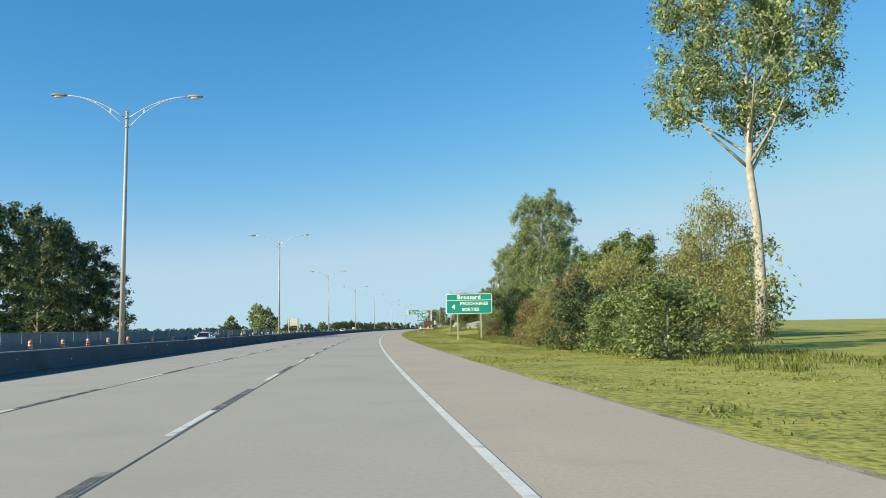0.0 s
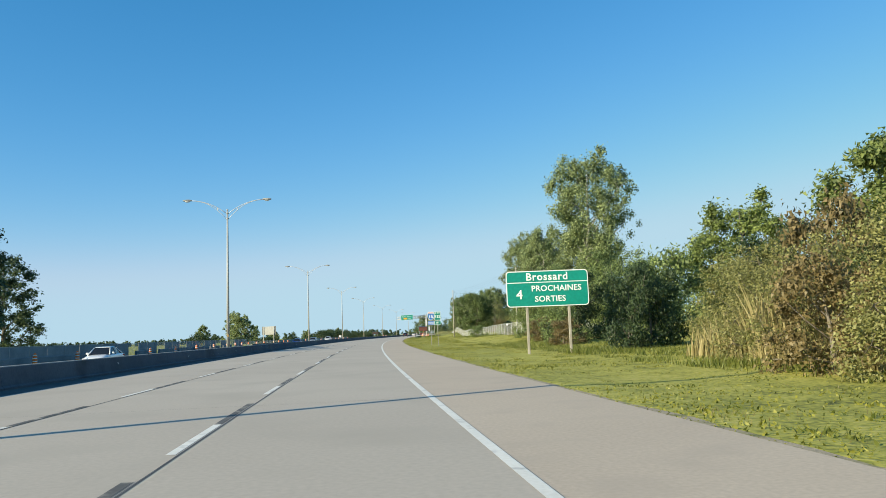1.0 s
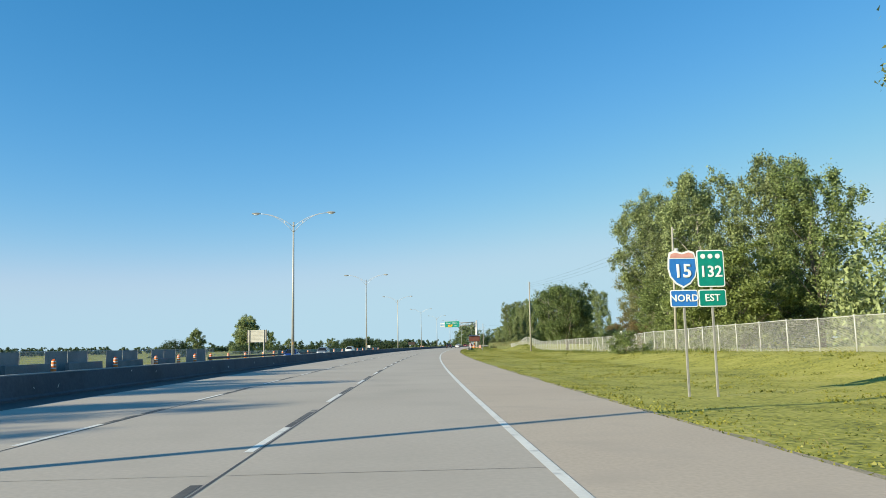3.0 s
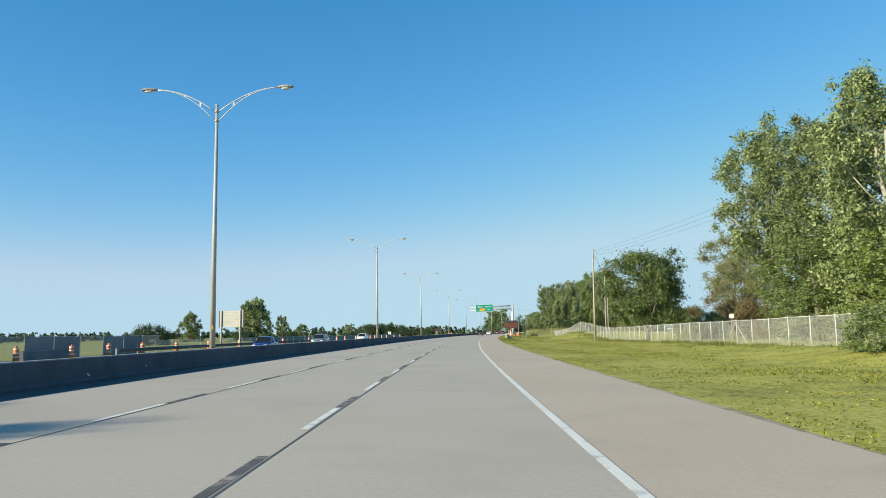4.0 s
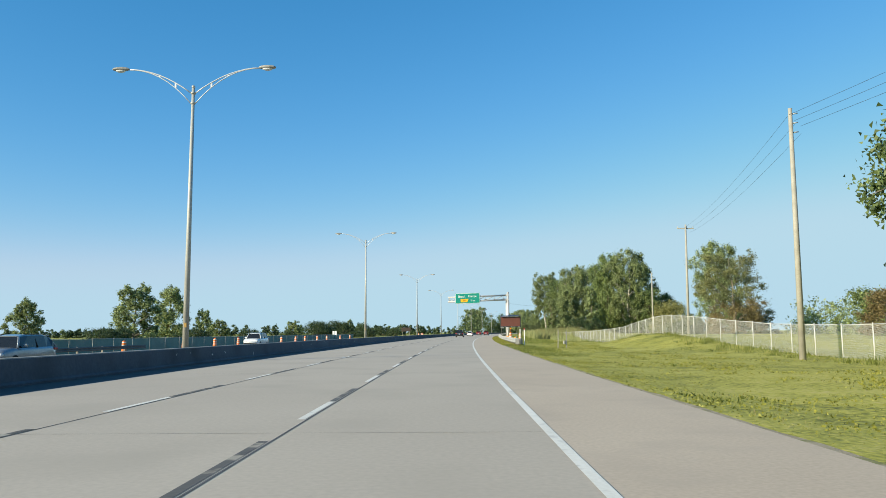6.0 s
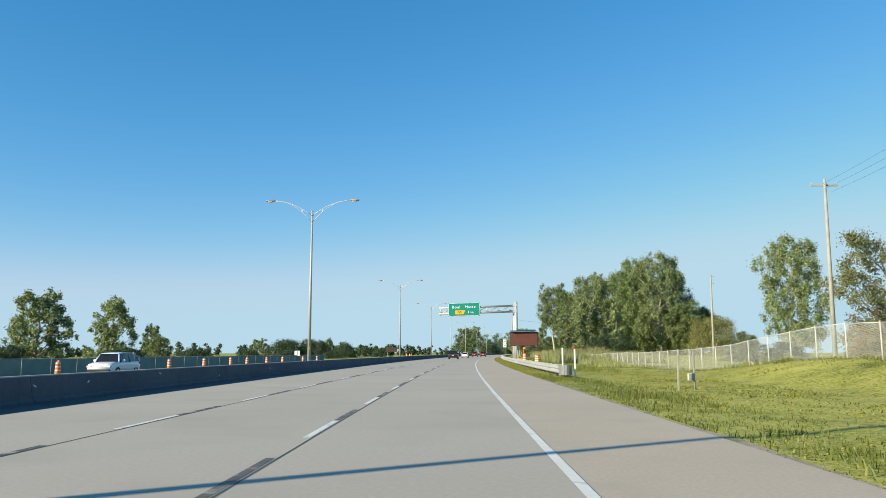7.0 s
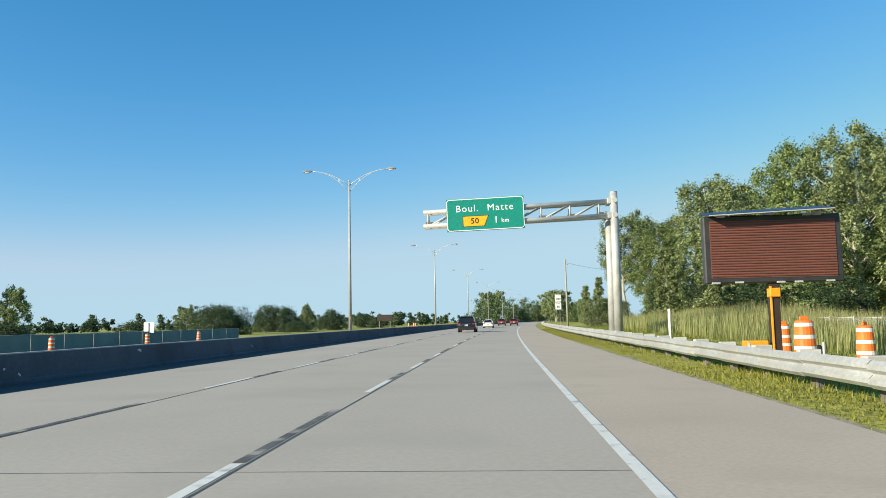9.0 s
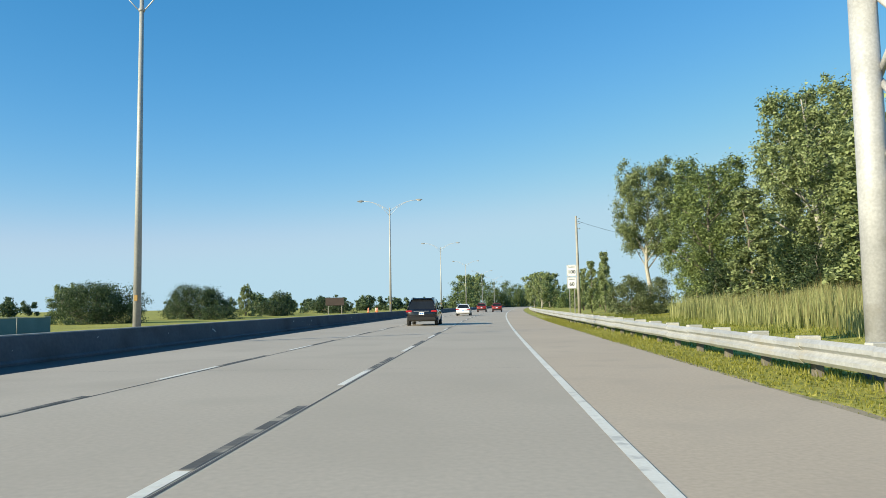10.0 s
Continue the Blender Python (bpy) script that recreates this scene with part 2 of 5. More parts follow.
SOLAR = surface("solar_glass", (0.012, 0.022, 0.07), (0.02, 0.035, 0.09), 2, 10, 0.4, 0.0, 0.0)
MACHINE_ORANGE = surface("machine_orange_paint", (0.75, 0.3, 0.01), (0.85, 0.37, 0.02), 1.5, 12, 0.4, 0, 0.05, ((0.3, 0.15, 0.05), 3, 0.62, 0.8))
GRASS_GROUND = turf("grass_ground")
GRAVEL = surface("gravel_edge", (0.3, 0.25, 0.17), (0.42, 0.35, 0.25), 1.2, 40, 0.95, 0, 0.8, ((0.2, 0.2, 0.07), 1.8, 0.5, 0.65))
# asphalt colour darkened to carry the barrier's cast shadow
SHADOW_STRIP = surface("shadow_dark_asphalt", (0.052, 0.052, 0.052), (0.08, 0.08, 0.078), 0.4, 14, 0.9, 0, 0.05)
ASPHALT_OLD = surface("old_asphalt", (0.14, 0.137, 0.13), (0.2, 0.195, 0.185), 0.3, 16, 0.9)
BARK = surface("bark", (0.13, 0.11, 0.085), (0.24, 0.21, 0.17), 2.5, 14, 0.95, 0, 0.6, None, 0.15)
PALE_BARK = surface("pale_bark", (0.3, 0.28, 0.24), (0.45, 0.43, 0.38), 2.5, 14, 0.95, 0, 0.6, None, 0.1)
FENCE_STEEL = surface("fence_galvanised", (0.52, 0.52, 0.5), (0.62, 0.62, 0.59), 2, 20, 0.55, 0.1, 0.05)
SLATE = surface("fence_green_screen", (0.15, 0.225, 0.19), (0.2, 0.285, 0.24), 0.6, 20, 0.8)
GREY_SCREEN = surface("fence_grey_screen", (0.2, 0.21, 0.215), (0.3, 0.31, 0.315), 0.5, 12, 0.8)
WIRE = surface("wire_black", (0.03, 0.03, 0.03), (0.05, 0.05, 0.05), 1, 10, 0.6)
LEAF_POPLAR = foliage("poplar_leaf", (0.068, 0.098, 0.038), (0.42, 0.49, 0.21))
LEAF_DARK = foliage("dark_leaf", (0.022, 0.046, 0.02), (0.1, 0.15, 0.058))
LEAF_DEEP = foliage("deep_green_leaf", (0.032, 0.06, 0.03), (0.15, 0.205, 0.09))
LEAF_ROUND = foliage("broad_green_leaf", (0.036, 0.062, 0.022), (0.23, 0.305, 0.098))
LEAF_GREEN = foliage("green_leaf", (0.052, 0.085, 0.03), (0.34, 0.42, 0.145))
LEAF_YELLOW = foliage("yellow_green_leaf", (0.085, 0.12, 0.03), (0.29, 0.35, 0.1))
LEAF_BROWN = foliage("rusty_leaf", (0.13, 0.108, 0.043), (0.295, 0.222, 0.098))
LEAF_OLIVE = foliage("olive_leaf", (0.14, 0.155, 0.055), (0.36, 0.365, 0.15))
LEAF_TAN = foliage("tan_seed_leaf", (0.15, 0.16, 0.045), (0.4, 0.385, 0.14))
LEAF_PALE = foliage("pale_grey_leaf", (0.1, 0.13, 0.055), (0.22, 0.26, 0.12))
BLADE = foliage("grass_blade", (0.13, 0.14, 0.014), (0.32, 0.31, 0.05), 0.3, 0.1)
WEED = foliage("weed_leaf", (0.09, 0.12, 0.018), (0.23, 0.25, 0.05), 0.35, 0.1)
BLADE_DRY = foliage("dry_grass_blade", (0.17, 0.145, 0.05), (0.34, 0.29, 0.12), 0.35, 0.1)
PLUME = foliage("plume_blade", (0.24, 0.21, 0.08), (0.5, 0.42, 0.2), 0.35, 0.1)
REED = foliage("reed_blade", (0.17, 0.2, 0.06), (0.46, 0.46, 0.2), 0.35, 0.1)
CAR_BLACK = surface("black_car_paint", (0.006, 0.006, 0.008), (0.009, 0.009, 0.011), 1, 10, 0.25, 0, 0.0, None, 0, 0.8)
CAR_WHITE = surface("white_car_paint", (0.72, 0.73, 0.74), (0.77, 0.78, 0.79), 1, 10, 0.3, 0, 0.0, None, 0, 0.8)
CAR_RED = surface("red_car_paint", (0.2, 0.018, 0.012), (0.25, 0.024, 0.016), 1, 10, 0.3, 0, 0.0, None, 0, 0.8)
CAR_BLUE = surface("blue_car_paint", (0.006, 0.02, 0.15), (0.01, 0.03, 0.2), 1, 10, 0.3, 0, 0.0, None, 0, 0.8)
CAR_GREY = surface("grey_car_paint", (0.2, 0.23, 0.27), (0.25, 0.28, 0.32), 1, 10, 0.3, 0.3, 0.0, None, 0, 0.8)
CAR_GLASS = surface("dark_car_glass", (0.012, 0.014, 0.016), (0.02, 0.022, 0.025), 1, 10, 0.06, 0, 0.0)
TRIM = surface("black_trim", (0.008, 0.008, 0.009), (0.013, 0.013, 0.014), 2, 20, 0.6)
ALLOY = surface("wheel_alloy", (0.4, 0.4, 0.41), (0.5, 0.5, 0.51), 2, 20, 0.35, 0.7, 0.0)
TAIL = surface("tail_lamp_red", (0.4, 0.01, 0.012), (0.5, 0.02, 0.02), 2, 10, 0.15)
TAIL_ON = lamp_glass("lit_tail_lamp", (0.42, 0.02, 0.025), 0.06)
HEADLAMP = surface("headlamp_glass", (0.6, 0.62, 0.65), (0.75, 0.77, 0.8), 2, 10, 0.1)
PLATE = surface("number_plate", (0.7, 0.72, 0.75), (0.78, 0.8, 0.82), 2, 10, 0.4)


# ---- mesh helpers ----
def box(bm, c, size, bevel=0.0, m=None):
    """An upright box about c, with bevelled edges."""
    made = bmesh.ops.create_cube(bm, size=1.0)["verts"]
    mat = Matrix.Translation(c) @ (m or Matrix()) @ Matrix.Diagonal((*size, 1))
    bmesh.ops.transform(bm, matrix=mat, verts=made)
    if bevel:
        edges = list({e for v in made for e in v.link_edges})
        bmesh.ops.bevel(bm, geom=edges, offset=bevel, segments=1, affect="EDGES")


def tube(bm, p0, p1, r0, r1=None, seg=10):
    p0, p1 = Vector(p0), Vector(p1)
    r1 = r0 if r1 is None else r1
    q = (p1 - p0).to_track_quat("Z", "Y").to_matrix()
    rings = []
    for p, r in ((p0, r0), (p1, r1)):
        rings.append([bm.verts.new(p + q @ Vector((r * math.cos(2 * math.pi * i / seg), r * math.sin(2 * math.pi * i / seg), 0))) for i in range(seg)])
    for i in range(seg):
        f = bm.faces.new((rings[0][i], rings[0][(i + 1) % seg], rings[1][(i + 1) % seg], rings[1][i]))
        f.smooth = seg > 5
    bm.faces.new(rings[0][::-1]), bm.faces.new(rings[1])


def pipe(bm, points, radii, seg=8):
    """One smooth tube swept through the points."""
    pts = [Vector(p) for p in points]
    rings = []
    for i, (p, r) in enumerate(zip(pts, radii)):
        d = (pts[min(i + 1, len(pts) - 1)] - pts[max(i - 1, 0)]).normalized()
        side = d.cross(Vector((0.31, 0.94, 0.12))).normalized()
        up = side.cross(d)
        rings.append([bm.verts.new(p + side * (r * math.cos(2 * math.pi * k / seg)) + up * (r * math.sin(2 * math.pi * k / seg))) for k in range(seg)])
    for a, b in zip(rings, rings[1:]):
        for k in range(seg):
            bm.faces.new((a[k], a[(k + 1) % seg], b[(k + 1) % seg], b[k])).smooth = True
    bm.faces.new(rings[0][::-1]), bm.faces.new(rings[-1])


def loft(bm, rings, close=True, caps=True):
    vs = [[bm.verts.new(p) for p in ring] for ring in rings]
    n = len(vs[0])
    for a, b in zip(vs, vs[1:]):
        for i in range(n if close else n - 1):
            bm.faces.new((a[i], a[(i + 1) % n], b[(i + 1) % n], b[i]))
    if caps and close:
        bm.faces.new(vs[0][::-1]), bm.faces.new(vs[-1])


def prism(bm, outline, depth, m=None):
    """A flat outline in x and z given a thickness in y."""
    m = m or Matrix()
    front = [bm.verts.new(m @ Vector((x, 0, z))) for x, z in outline]
    back = [bm.verts.new(m @ Vector((x, depth, z))) for x, z in outline]
    n = len(outline)
    bm.faces.new(front), bm.faces.new(back[::-1])
    for i in range(n):
        bm.faces.new((front[i], back[i], back[(i + 1) % n], front[(i + 1) % n]))


def rounded(w, h, r, cx=0.0, cz=0.0, steps=4):
    out = []
    for sx, sz, a0 in ((1, 1, 0), (-1, 1, 90), (-1, -1, 180), (1, -1, 270)):
        for i in range(steps + 1):
            a = radians(a0 + 90 * i / steps)
            out.append((cx + sx * (w / 2 - r) + r * math.cos(a), cz + sz * (h / 2 - r) + r * math.sin(a)))
    return out


def finish(bm, name, material):
    bmesh.ops.recalc_face_normals(bm, faces=bm.faces)
    me = bpy.data.meshes.new(name)
    bm.to_mesh(me)
    bm.free()
    me.materials.append(material)
    return me


def part(name, bm, material, parent, label=""):
    """Links a bmesh, or a ready mesh, as ONE object under a thing or a part."""
    me = finish(bm, name, material) if isinstance(bm, bmesh.types.BMesh) else bm
    ob = new(name, me)
    ob.parent = parent
    return tagged(ob, label) if label else ob


def thing(name, label, category, group="", kind="", m=None):
    ob = new(name)
    ob.empty_display_size = 0.3
    ob.matrix_world = m or Matrix()
    return tagged(ob, label, category, group, kind)


def solid(name, bm, material, label, category, group="", kind="", m=None):
    ob = new(name, finish(bm, name, material) if isinstance(bm, bmesh.types.BMesh) else bm)
    ob.matrix_world = m or Matrix()
    return tagged(ob, label, category, group, kind)


def fresh():
    return bmesh.new()


def raw_mesh(name, verts, faces, material, smooth=False):
    me = bpy.data.meshes.new(name)
    me.from_pydata([tuple(v) for v in verts], [], [tuple(f) for f in faces])
    me.materials.append(material)
    if smooth:
        me.polygons.foreach_set("use_smooth", [True] * len(me.polygons))
    return me


def words(text, size, material, parent, m, spread=1.0, name="lettering", align="CENTER", bold=0.006):
    """Raised lettering in the built-in font, on a sign's face, under its thing."""
    cu = bpy.data.curves.new(name, "FONT")
    cu.body, cu.size, cu.align_x, cu.align_y = text, size, align, "CENTER"
    cu.extrude, cu.bevel_depth, cu.bevel_resolution, cu.space_character, cu.resolution_u = 0.002, bold, 0, spread, 3
    tmp = new("tmp_text", cu)
    bpy.context.view_layer.update()
    me = bpy.data.meshes.new_from_object(tmp.evaluated_get(bpy.context.evaluated_depsgraph_get()))
    bpy.data.objects.remove(tmp)
    me.materials.clear()
    me.materials.append(material)
    ob = new(name, me)
    ob.parent = parent
    ob.matrix_local = m @ Matrix.Rotation(math.pi / 2, 4, "X")
    return ob


def strip(name, s0, s1, n0, n1, z, material, label, step=6.0, kind="structure", category="road", skirt=0.0, parent=None):
    """A sheet that follows the road between two offsets, with a thickness downwards."""
    ss = np.arange(s0, s1 + step * 0.5, step)
    v, f = [], []
    for s in ss:
        v += [at(s, n0, z), at(s, n1, z)]
        if skirt:
            v += [at(s, n1, z - skirt), at(s, n0, z - skirt)]
    k = 4 if skirt else 2
    for i in range(len(ss) - 1):
        a, b = i * k, (i + 1) * k
        f.append((a, a + 1, b + 1, b))
        if skirt:
            f += [(a + 1, a + 2, b + 2, b + 1), (a + 3, a, b, b + 3), (a + 2, a + 3, b + 3, b + 2)]
    if skirt:
        f += [(0, 3, 2, 1), (len(v) - 4, len(v) - 3, len(v) - 2, len(v) - 1)]
    ob = new(name, raw_mesh(name, v, f, material))
    if parent:
        ob.parent = parent
        return ob
    return tagged(ob, label, category, "", kind)


# ---- ground and road ----
RNG = np.random.default_rng(7)


def hills(s, n):
    """Height of the ground: verges, a shallow swale, the mound that carries the fence, gentle unevenness."""
    bumpy = 0.07 * noise.noise(Vector((s * 0.11, n * 0.17, 0))) + 0.16 * noise.noise(Vector((s * 0.021, n * 0.05, 3)))
    if n < -13.2:
        return -0.06 + 0.3 * min(max((-30 - n) / 30, 0), 1) * bumpy - 0.34 * min(max((-15.0 - n) / 1.4, 0), 1)
    if n < 2.9:
        return -0.12
    bumpy += 0.045 * noise.noise(Vector((s * 0.5, n * 0.6, 7))) + 0.035 * noise.noise(Vector((s * 1.1, n * 1.2, 11)))
    k = min((n - 2.9) / 3.0, 1.0)
    z = -0.03 + k * (bumpy - 0.12)
    rise = min(max((n - 12.0) / 6.0, 0), 1)
    rise = rise * rise * (3 - 2 * rise)
    fall = 1 - 0.6 * min(max((n - 30) / 25, 0), 1)
    mound = 1.15 * math.exp(-((s - 278) / (17 if s < 278 else 14)) ** 2) * rise * fall
    bank = 0.75 * math.exp(-((s - 145) / 48) ** 2) * rise
    swell = 0.9 * math.exp(-((s - 392) / 36) ** 2) * min(max((n - 8.0) / 8.0, 0), 1)  # reed bank
    return z + mound + bank + swell


def ground():
    ss = np.concatenate([[-600, -300, -150, -80], np.arange(-40, 480, 2.5), np.arange(480, 800, 20), [900, 1200, 1800, 2600, 3600]])
    nn = np.concatenate([[-4000, -2500, -1200, -600, -300, -160, -100, -70, -52, -42, -36, -31, -27, -20, -16.4, -15.0, -13.4, -13.0, -8, -2, 2.5], np.arange(2.9, 12, 0.6), np.arange(12, 40, 1.6), [44, 52, 65, 90, 140, 240, 450, 800, 1400]])
    v = [at(s, n, hills(s, n) if abs(n) < 200 else -0.25) for s in ss for n in nn]
    w = len(nn)
    f = [(i * w + j, i * w + j + 1, (i + 1) * w + j + 1, (i + 1) * w + j) for i in range(len(ss) - 1) for j in range(w - 1)]
    return tagged(new("ground", raw_mesh("ground", v, f, GRASS_GROUND, True)), "yellow-green mown grass ground beside the motorway", "ground", "", "structure")


ground()
LANE = 3.66
END = 960.0
road = strip("road", -60, END, -11.25, 0.07, 0.0, CONCRETE_ROAD, "pale grey worn concrete motorway carriageway with three lanes", skirt=0.2)
shoulder = strip("shoulder", -60, END, 0.07, 2.95, -0.004, SHOULDER, "pinkish grey asphalt hard shoulder beside the edge line", skirt=0.18)
edge_line = strip("edge_line", -60, END, -0.066, 0.066, 0.004, WHITE_LINE, "solid white painted edge line on the carriageway", category="road marking", step=3.0)
opposite_road = strip("opposite_road", -60, END, -28.5, -16.5, -0.3, ASPHALT_OLD, "old grey asphalt carriageway of the opposite direction", skirt=0.1)
# the barrier's shadow on the ground is painted into this strip
left_shoulder = strip("left_shoulder", -60, END, -12.66, -11.25, -0.004, SHADOW_STRIP, "narrow asphalt strip at the foot of the concrete barrier, coloured dark as its shadow", skirt=0.15)
site_strip = strip("site_strip", -60, END, -36.0, -28.5, -0.34, SITE_DIRT, "grey dirt work strip between the opposite road and the site fence", skirt=0.1)
median = strip("median", -60, END, -15.2, -13.2, -0.03, GRAVEL, "gravel median strip between the concrete walls", skirt=0.1)


def gravel_edge():
    """The ragged gravel rim where the shoulder meets the grass."""
    v, f = [], []
    ss = np.arange(-40, 520, 1.0)
    for s in ss:
        w = 0.16 + 0.14 * noise.noise(Vector((s * 0.3, 0, 5))) + 0.16 * noise.noise(Vector((s * 1.3, 2, 5)))
        v += [at(s, 2.9, -0.012), at(s, 2.96 + max(w, 0.04), hills(s, 2.96 + w) + 0.02)]
    f = [(2 * i, 2 * i + 1, 2 * i + 3, 2 * i + 2) for i in range(len(ss) - 1)]
    tagged(new("gravel_rim", raw_mesh("gravel_rim", v, f, GRAVEL)), "ragged gravel and dirt rim along the shoulder", "gravel", "", "structure")


gravel_edge()


# dashes are about nine metres apart, spaced unevenly to fit the camera's view
DASH_FITTED = [-35.1, 9.9, 30.1, 43.9, 62.0, 82.1, 94.2, 146.9, 161.2, 179.3, 198.9, 251.9, 267.7, 287.0, 307.4, 327.4, 341.3, 352.4, 361.8, 694.8]
DASHES = []
for a, c in zip(DASH_FITTED, DASH_FITTED[1:]):
    k = max(round((c - a) / 9.0 + 0.12), 1)
    DASHES += [a + (c - a) * i / k for i in range(k)]


def lane_marks(n, shift):
    """White dashes of 3 m, worn black bars in the gaps, and a tar joint beside them."""
    line = thing("lane_line", "broken white lane line with worn black bars in the gaps", "road marking", "lane lines", "structure")
    for s, nxt in zip(DASHES, DASHES[1:]):
        strip("dash", s + shift, s + shift + 3.0, n - 0.06, n + 0.06, 0.004, WHITE_LINE, "", step=1.5, parent=line)
        strip("black_bar", s + shift + 3.05, nxt + shift - 0.5 - 0.35 * (nxt - s - 3.5), n - 0.06, n + 0.06, 0.004, CONTRAST, "", step=(nxt - s - 3.5) * 0.325, parent=line)
    strip("tar_joint", -60, END, n + 0.085, n + 0.115, 0.004, TAR, "", parent=line)
    return line


lane_marks(-LANE, 0.0)
lane_marks(-2 * LANE, 1.3)


def cross_joints():
    """Saw-cut joints across the concrete slabs."""
    v, f = [], []
    for s in np.arange(-40, 470, 15.0):
        k = len(v)
        v += [at(s - 0.006, -11.2, 0.0035), at(s - 0.006, 0.06, 0.0035), at(s + 0.006, 0.06, 0.0035), at(s + 0.006, -11.2, 0.0035)]
        f.append((k, k + 1, k + 2, k + 3))
    me = raw_mesh("slab_joints", v, f, CONTRAST)
    tagged(new("slab_joints", me), "thin saw-cut joints across the concrete slabs", "joint", "", "structure")


cross_joints()


# ---- concrete barrier ----
def extrude_profile(name, profile, s0, s1, step, material):
    ss = np.arange(s0, s1 + 0.01, step)
    k = len(profile)
    v = [at(s, n, z) for s in ss for n, z in profile]
    f = [(i * k + j, i * k + (j + 1) % k, (i + 1) * k + (j + 1) % k, (i + 1) * k + j) for i in range(len(ss) - 1) for j in range(k)]
    f += [tuple(range(k))[::-1], tuple((len(ss) - 1) * k + j for j in range(k))]
    return raw_mesh(name, v, f, material)


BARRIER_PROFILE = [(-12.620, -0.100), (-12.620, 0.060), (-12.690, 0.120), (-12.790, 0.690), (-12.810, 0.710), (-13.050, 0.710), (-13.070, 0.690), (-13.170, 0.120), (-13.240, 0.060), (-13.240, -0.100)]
SUNLIT_TOP_PROFILE = [(-12.805, 0.708), (-12.805, 0.728), (-12.820, 0.738), (-13.040, 0.738), (-13.055, 0.728), (-13.055, 0.708)]
barrier = thing("concrete_barrier", "long stained concrete safety barrier, face coloured in shade and top coloured sunlit", "barrier", "", "structure")
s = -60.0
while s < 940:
    part("barrier_section", extrude_profile("barrier_section", BARRIER_PROFILE, s + 0.01, s + 19.99, 3.33, SHADE_CONCRETE), None, barrier)
    # thin strip added to carry the sunlit tone of the top
    part("coping", extrude_profile("coping", SUNLIT_TOP_PROFILE, s + 0.012, s + 19.988, 3.33, SUNLIT_CONCRETE), None, barrier, "pale concrete top strip coloured as sunlit")
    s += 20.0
for i in range(70):
    s, z = RNG.uniform(0, 430), RNG.uniform(0.2, 0.6)
    bm = fresh()
    n = -12.69 - 0.1 * (z - 0.12) / 0.57 + 0.006
    ln, tilt = RNG.uniform(0.03, 0.13), RNG.uniform(-0.6, 0.9)
    pts = []
    for a in np.linspace(0, 2 * math.pi, 9)[:-1]:
        r = ln * RNG.uniform(0.5, 1.2)
        dz = 0.4 * r * math.sin(a) + tilt * r * math.cos(a)
        pts.append(at(s + r * math.cos(a), n - 0.175 * dz, z + dz))
    bm.faces.new([bm.verts.new(p) for p in pts])
    part("scuff", bm, SCUFF, barrier)
far_barrier = thing("opposite_rail", "steel guard rail along the opposite carriageway, its shaded side coloured dark", "guard rail", "", "structure")
W_BEAM = [(0, 0), (0.05, 0.05), (0.05, 0.1), (0.0, 0.145), (0.0, 0.165), (0.05, 0.21), (0.05, 0.26), (0, 0.31), (-0.008, 0.31), (0.04, 0.255), (0.04, 0.215), (-0.01, 0.17), (-0.01, 0.14), (0.04, 0.095), (0.04, 0.055), (-0.008, 0)]
for s in np.arange(195, 270, 15.0):
    part("rail_beam", extrude_profile("rail_beam", [(-28.8 + a, 0.1 + b) for a, b in W_BEAM], s, s + 14.9, 7.45, DARK_RAIL), None, far_barrier)
    for k in range(4):
        bm = fresh()
        box(bm, at(s + 3.75 * k, -28.95, -0.02), (0.12, 0.12, 0.9), 0.01)
        part("rail_post", bm, WOOD_POST, far_barrier)


far_wall = thing("far_wall", "low grey concrete wall beyond the opposite carriageway", "wall", "", "structure")
for s in np.arange(10, 200, 10.0):
    part("wall_section", extrude_profile("wall_section", [(-33.4, -0.4), (-33.45, 0.36), (-33.5, 0.4), (-33.7, 0.4), (-33.75, 0.36), (-33.8, -0.4)], s, s + 9.98, 3.33, FAR_WALL), None, far_wall)


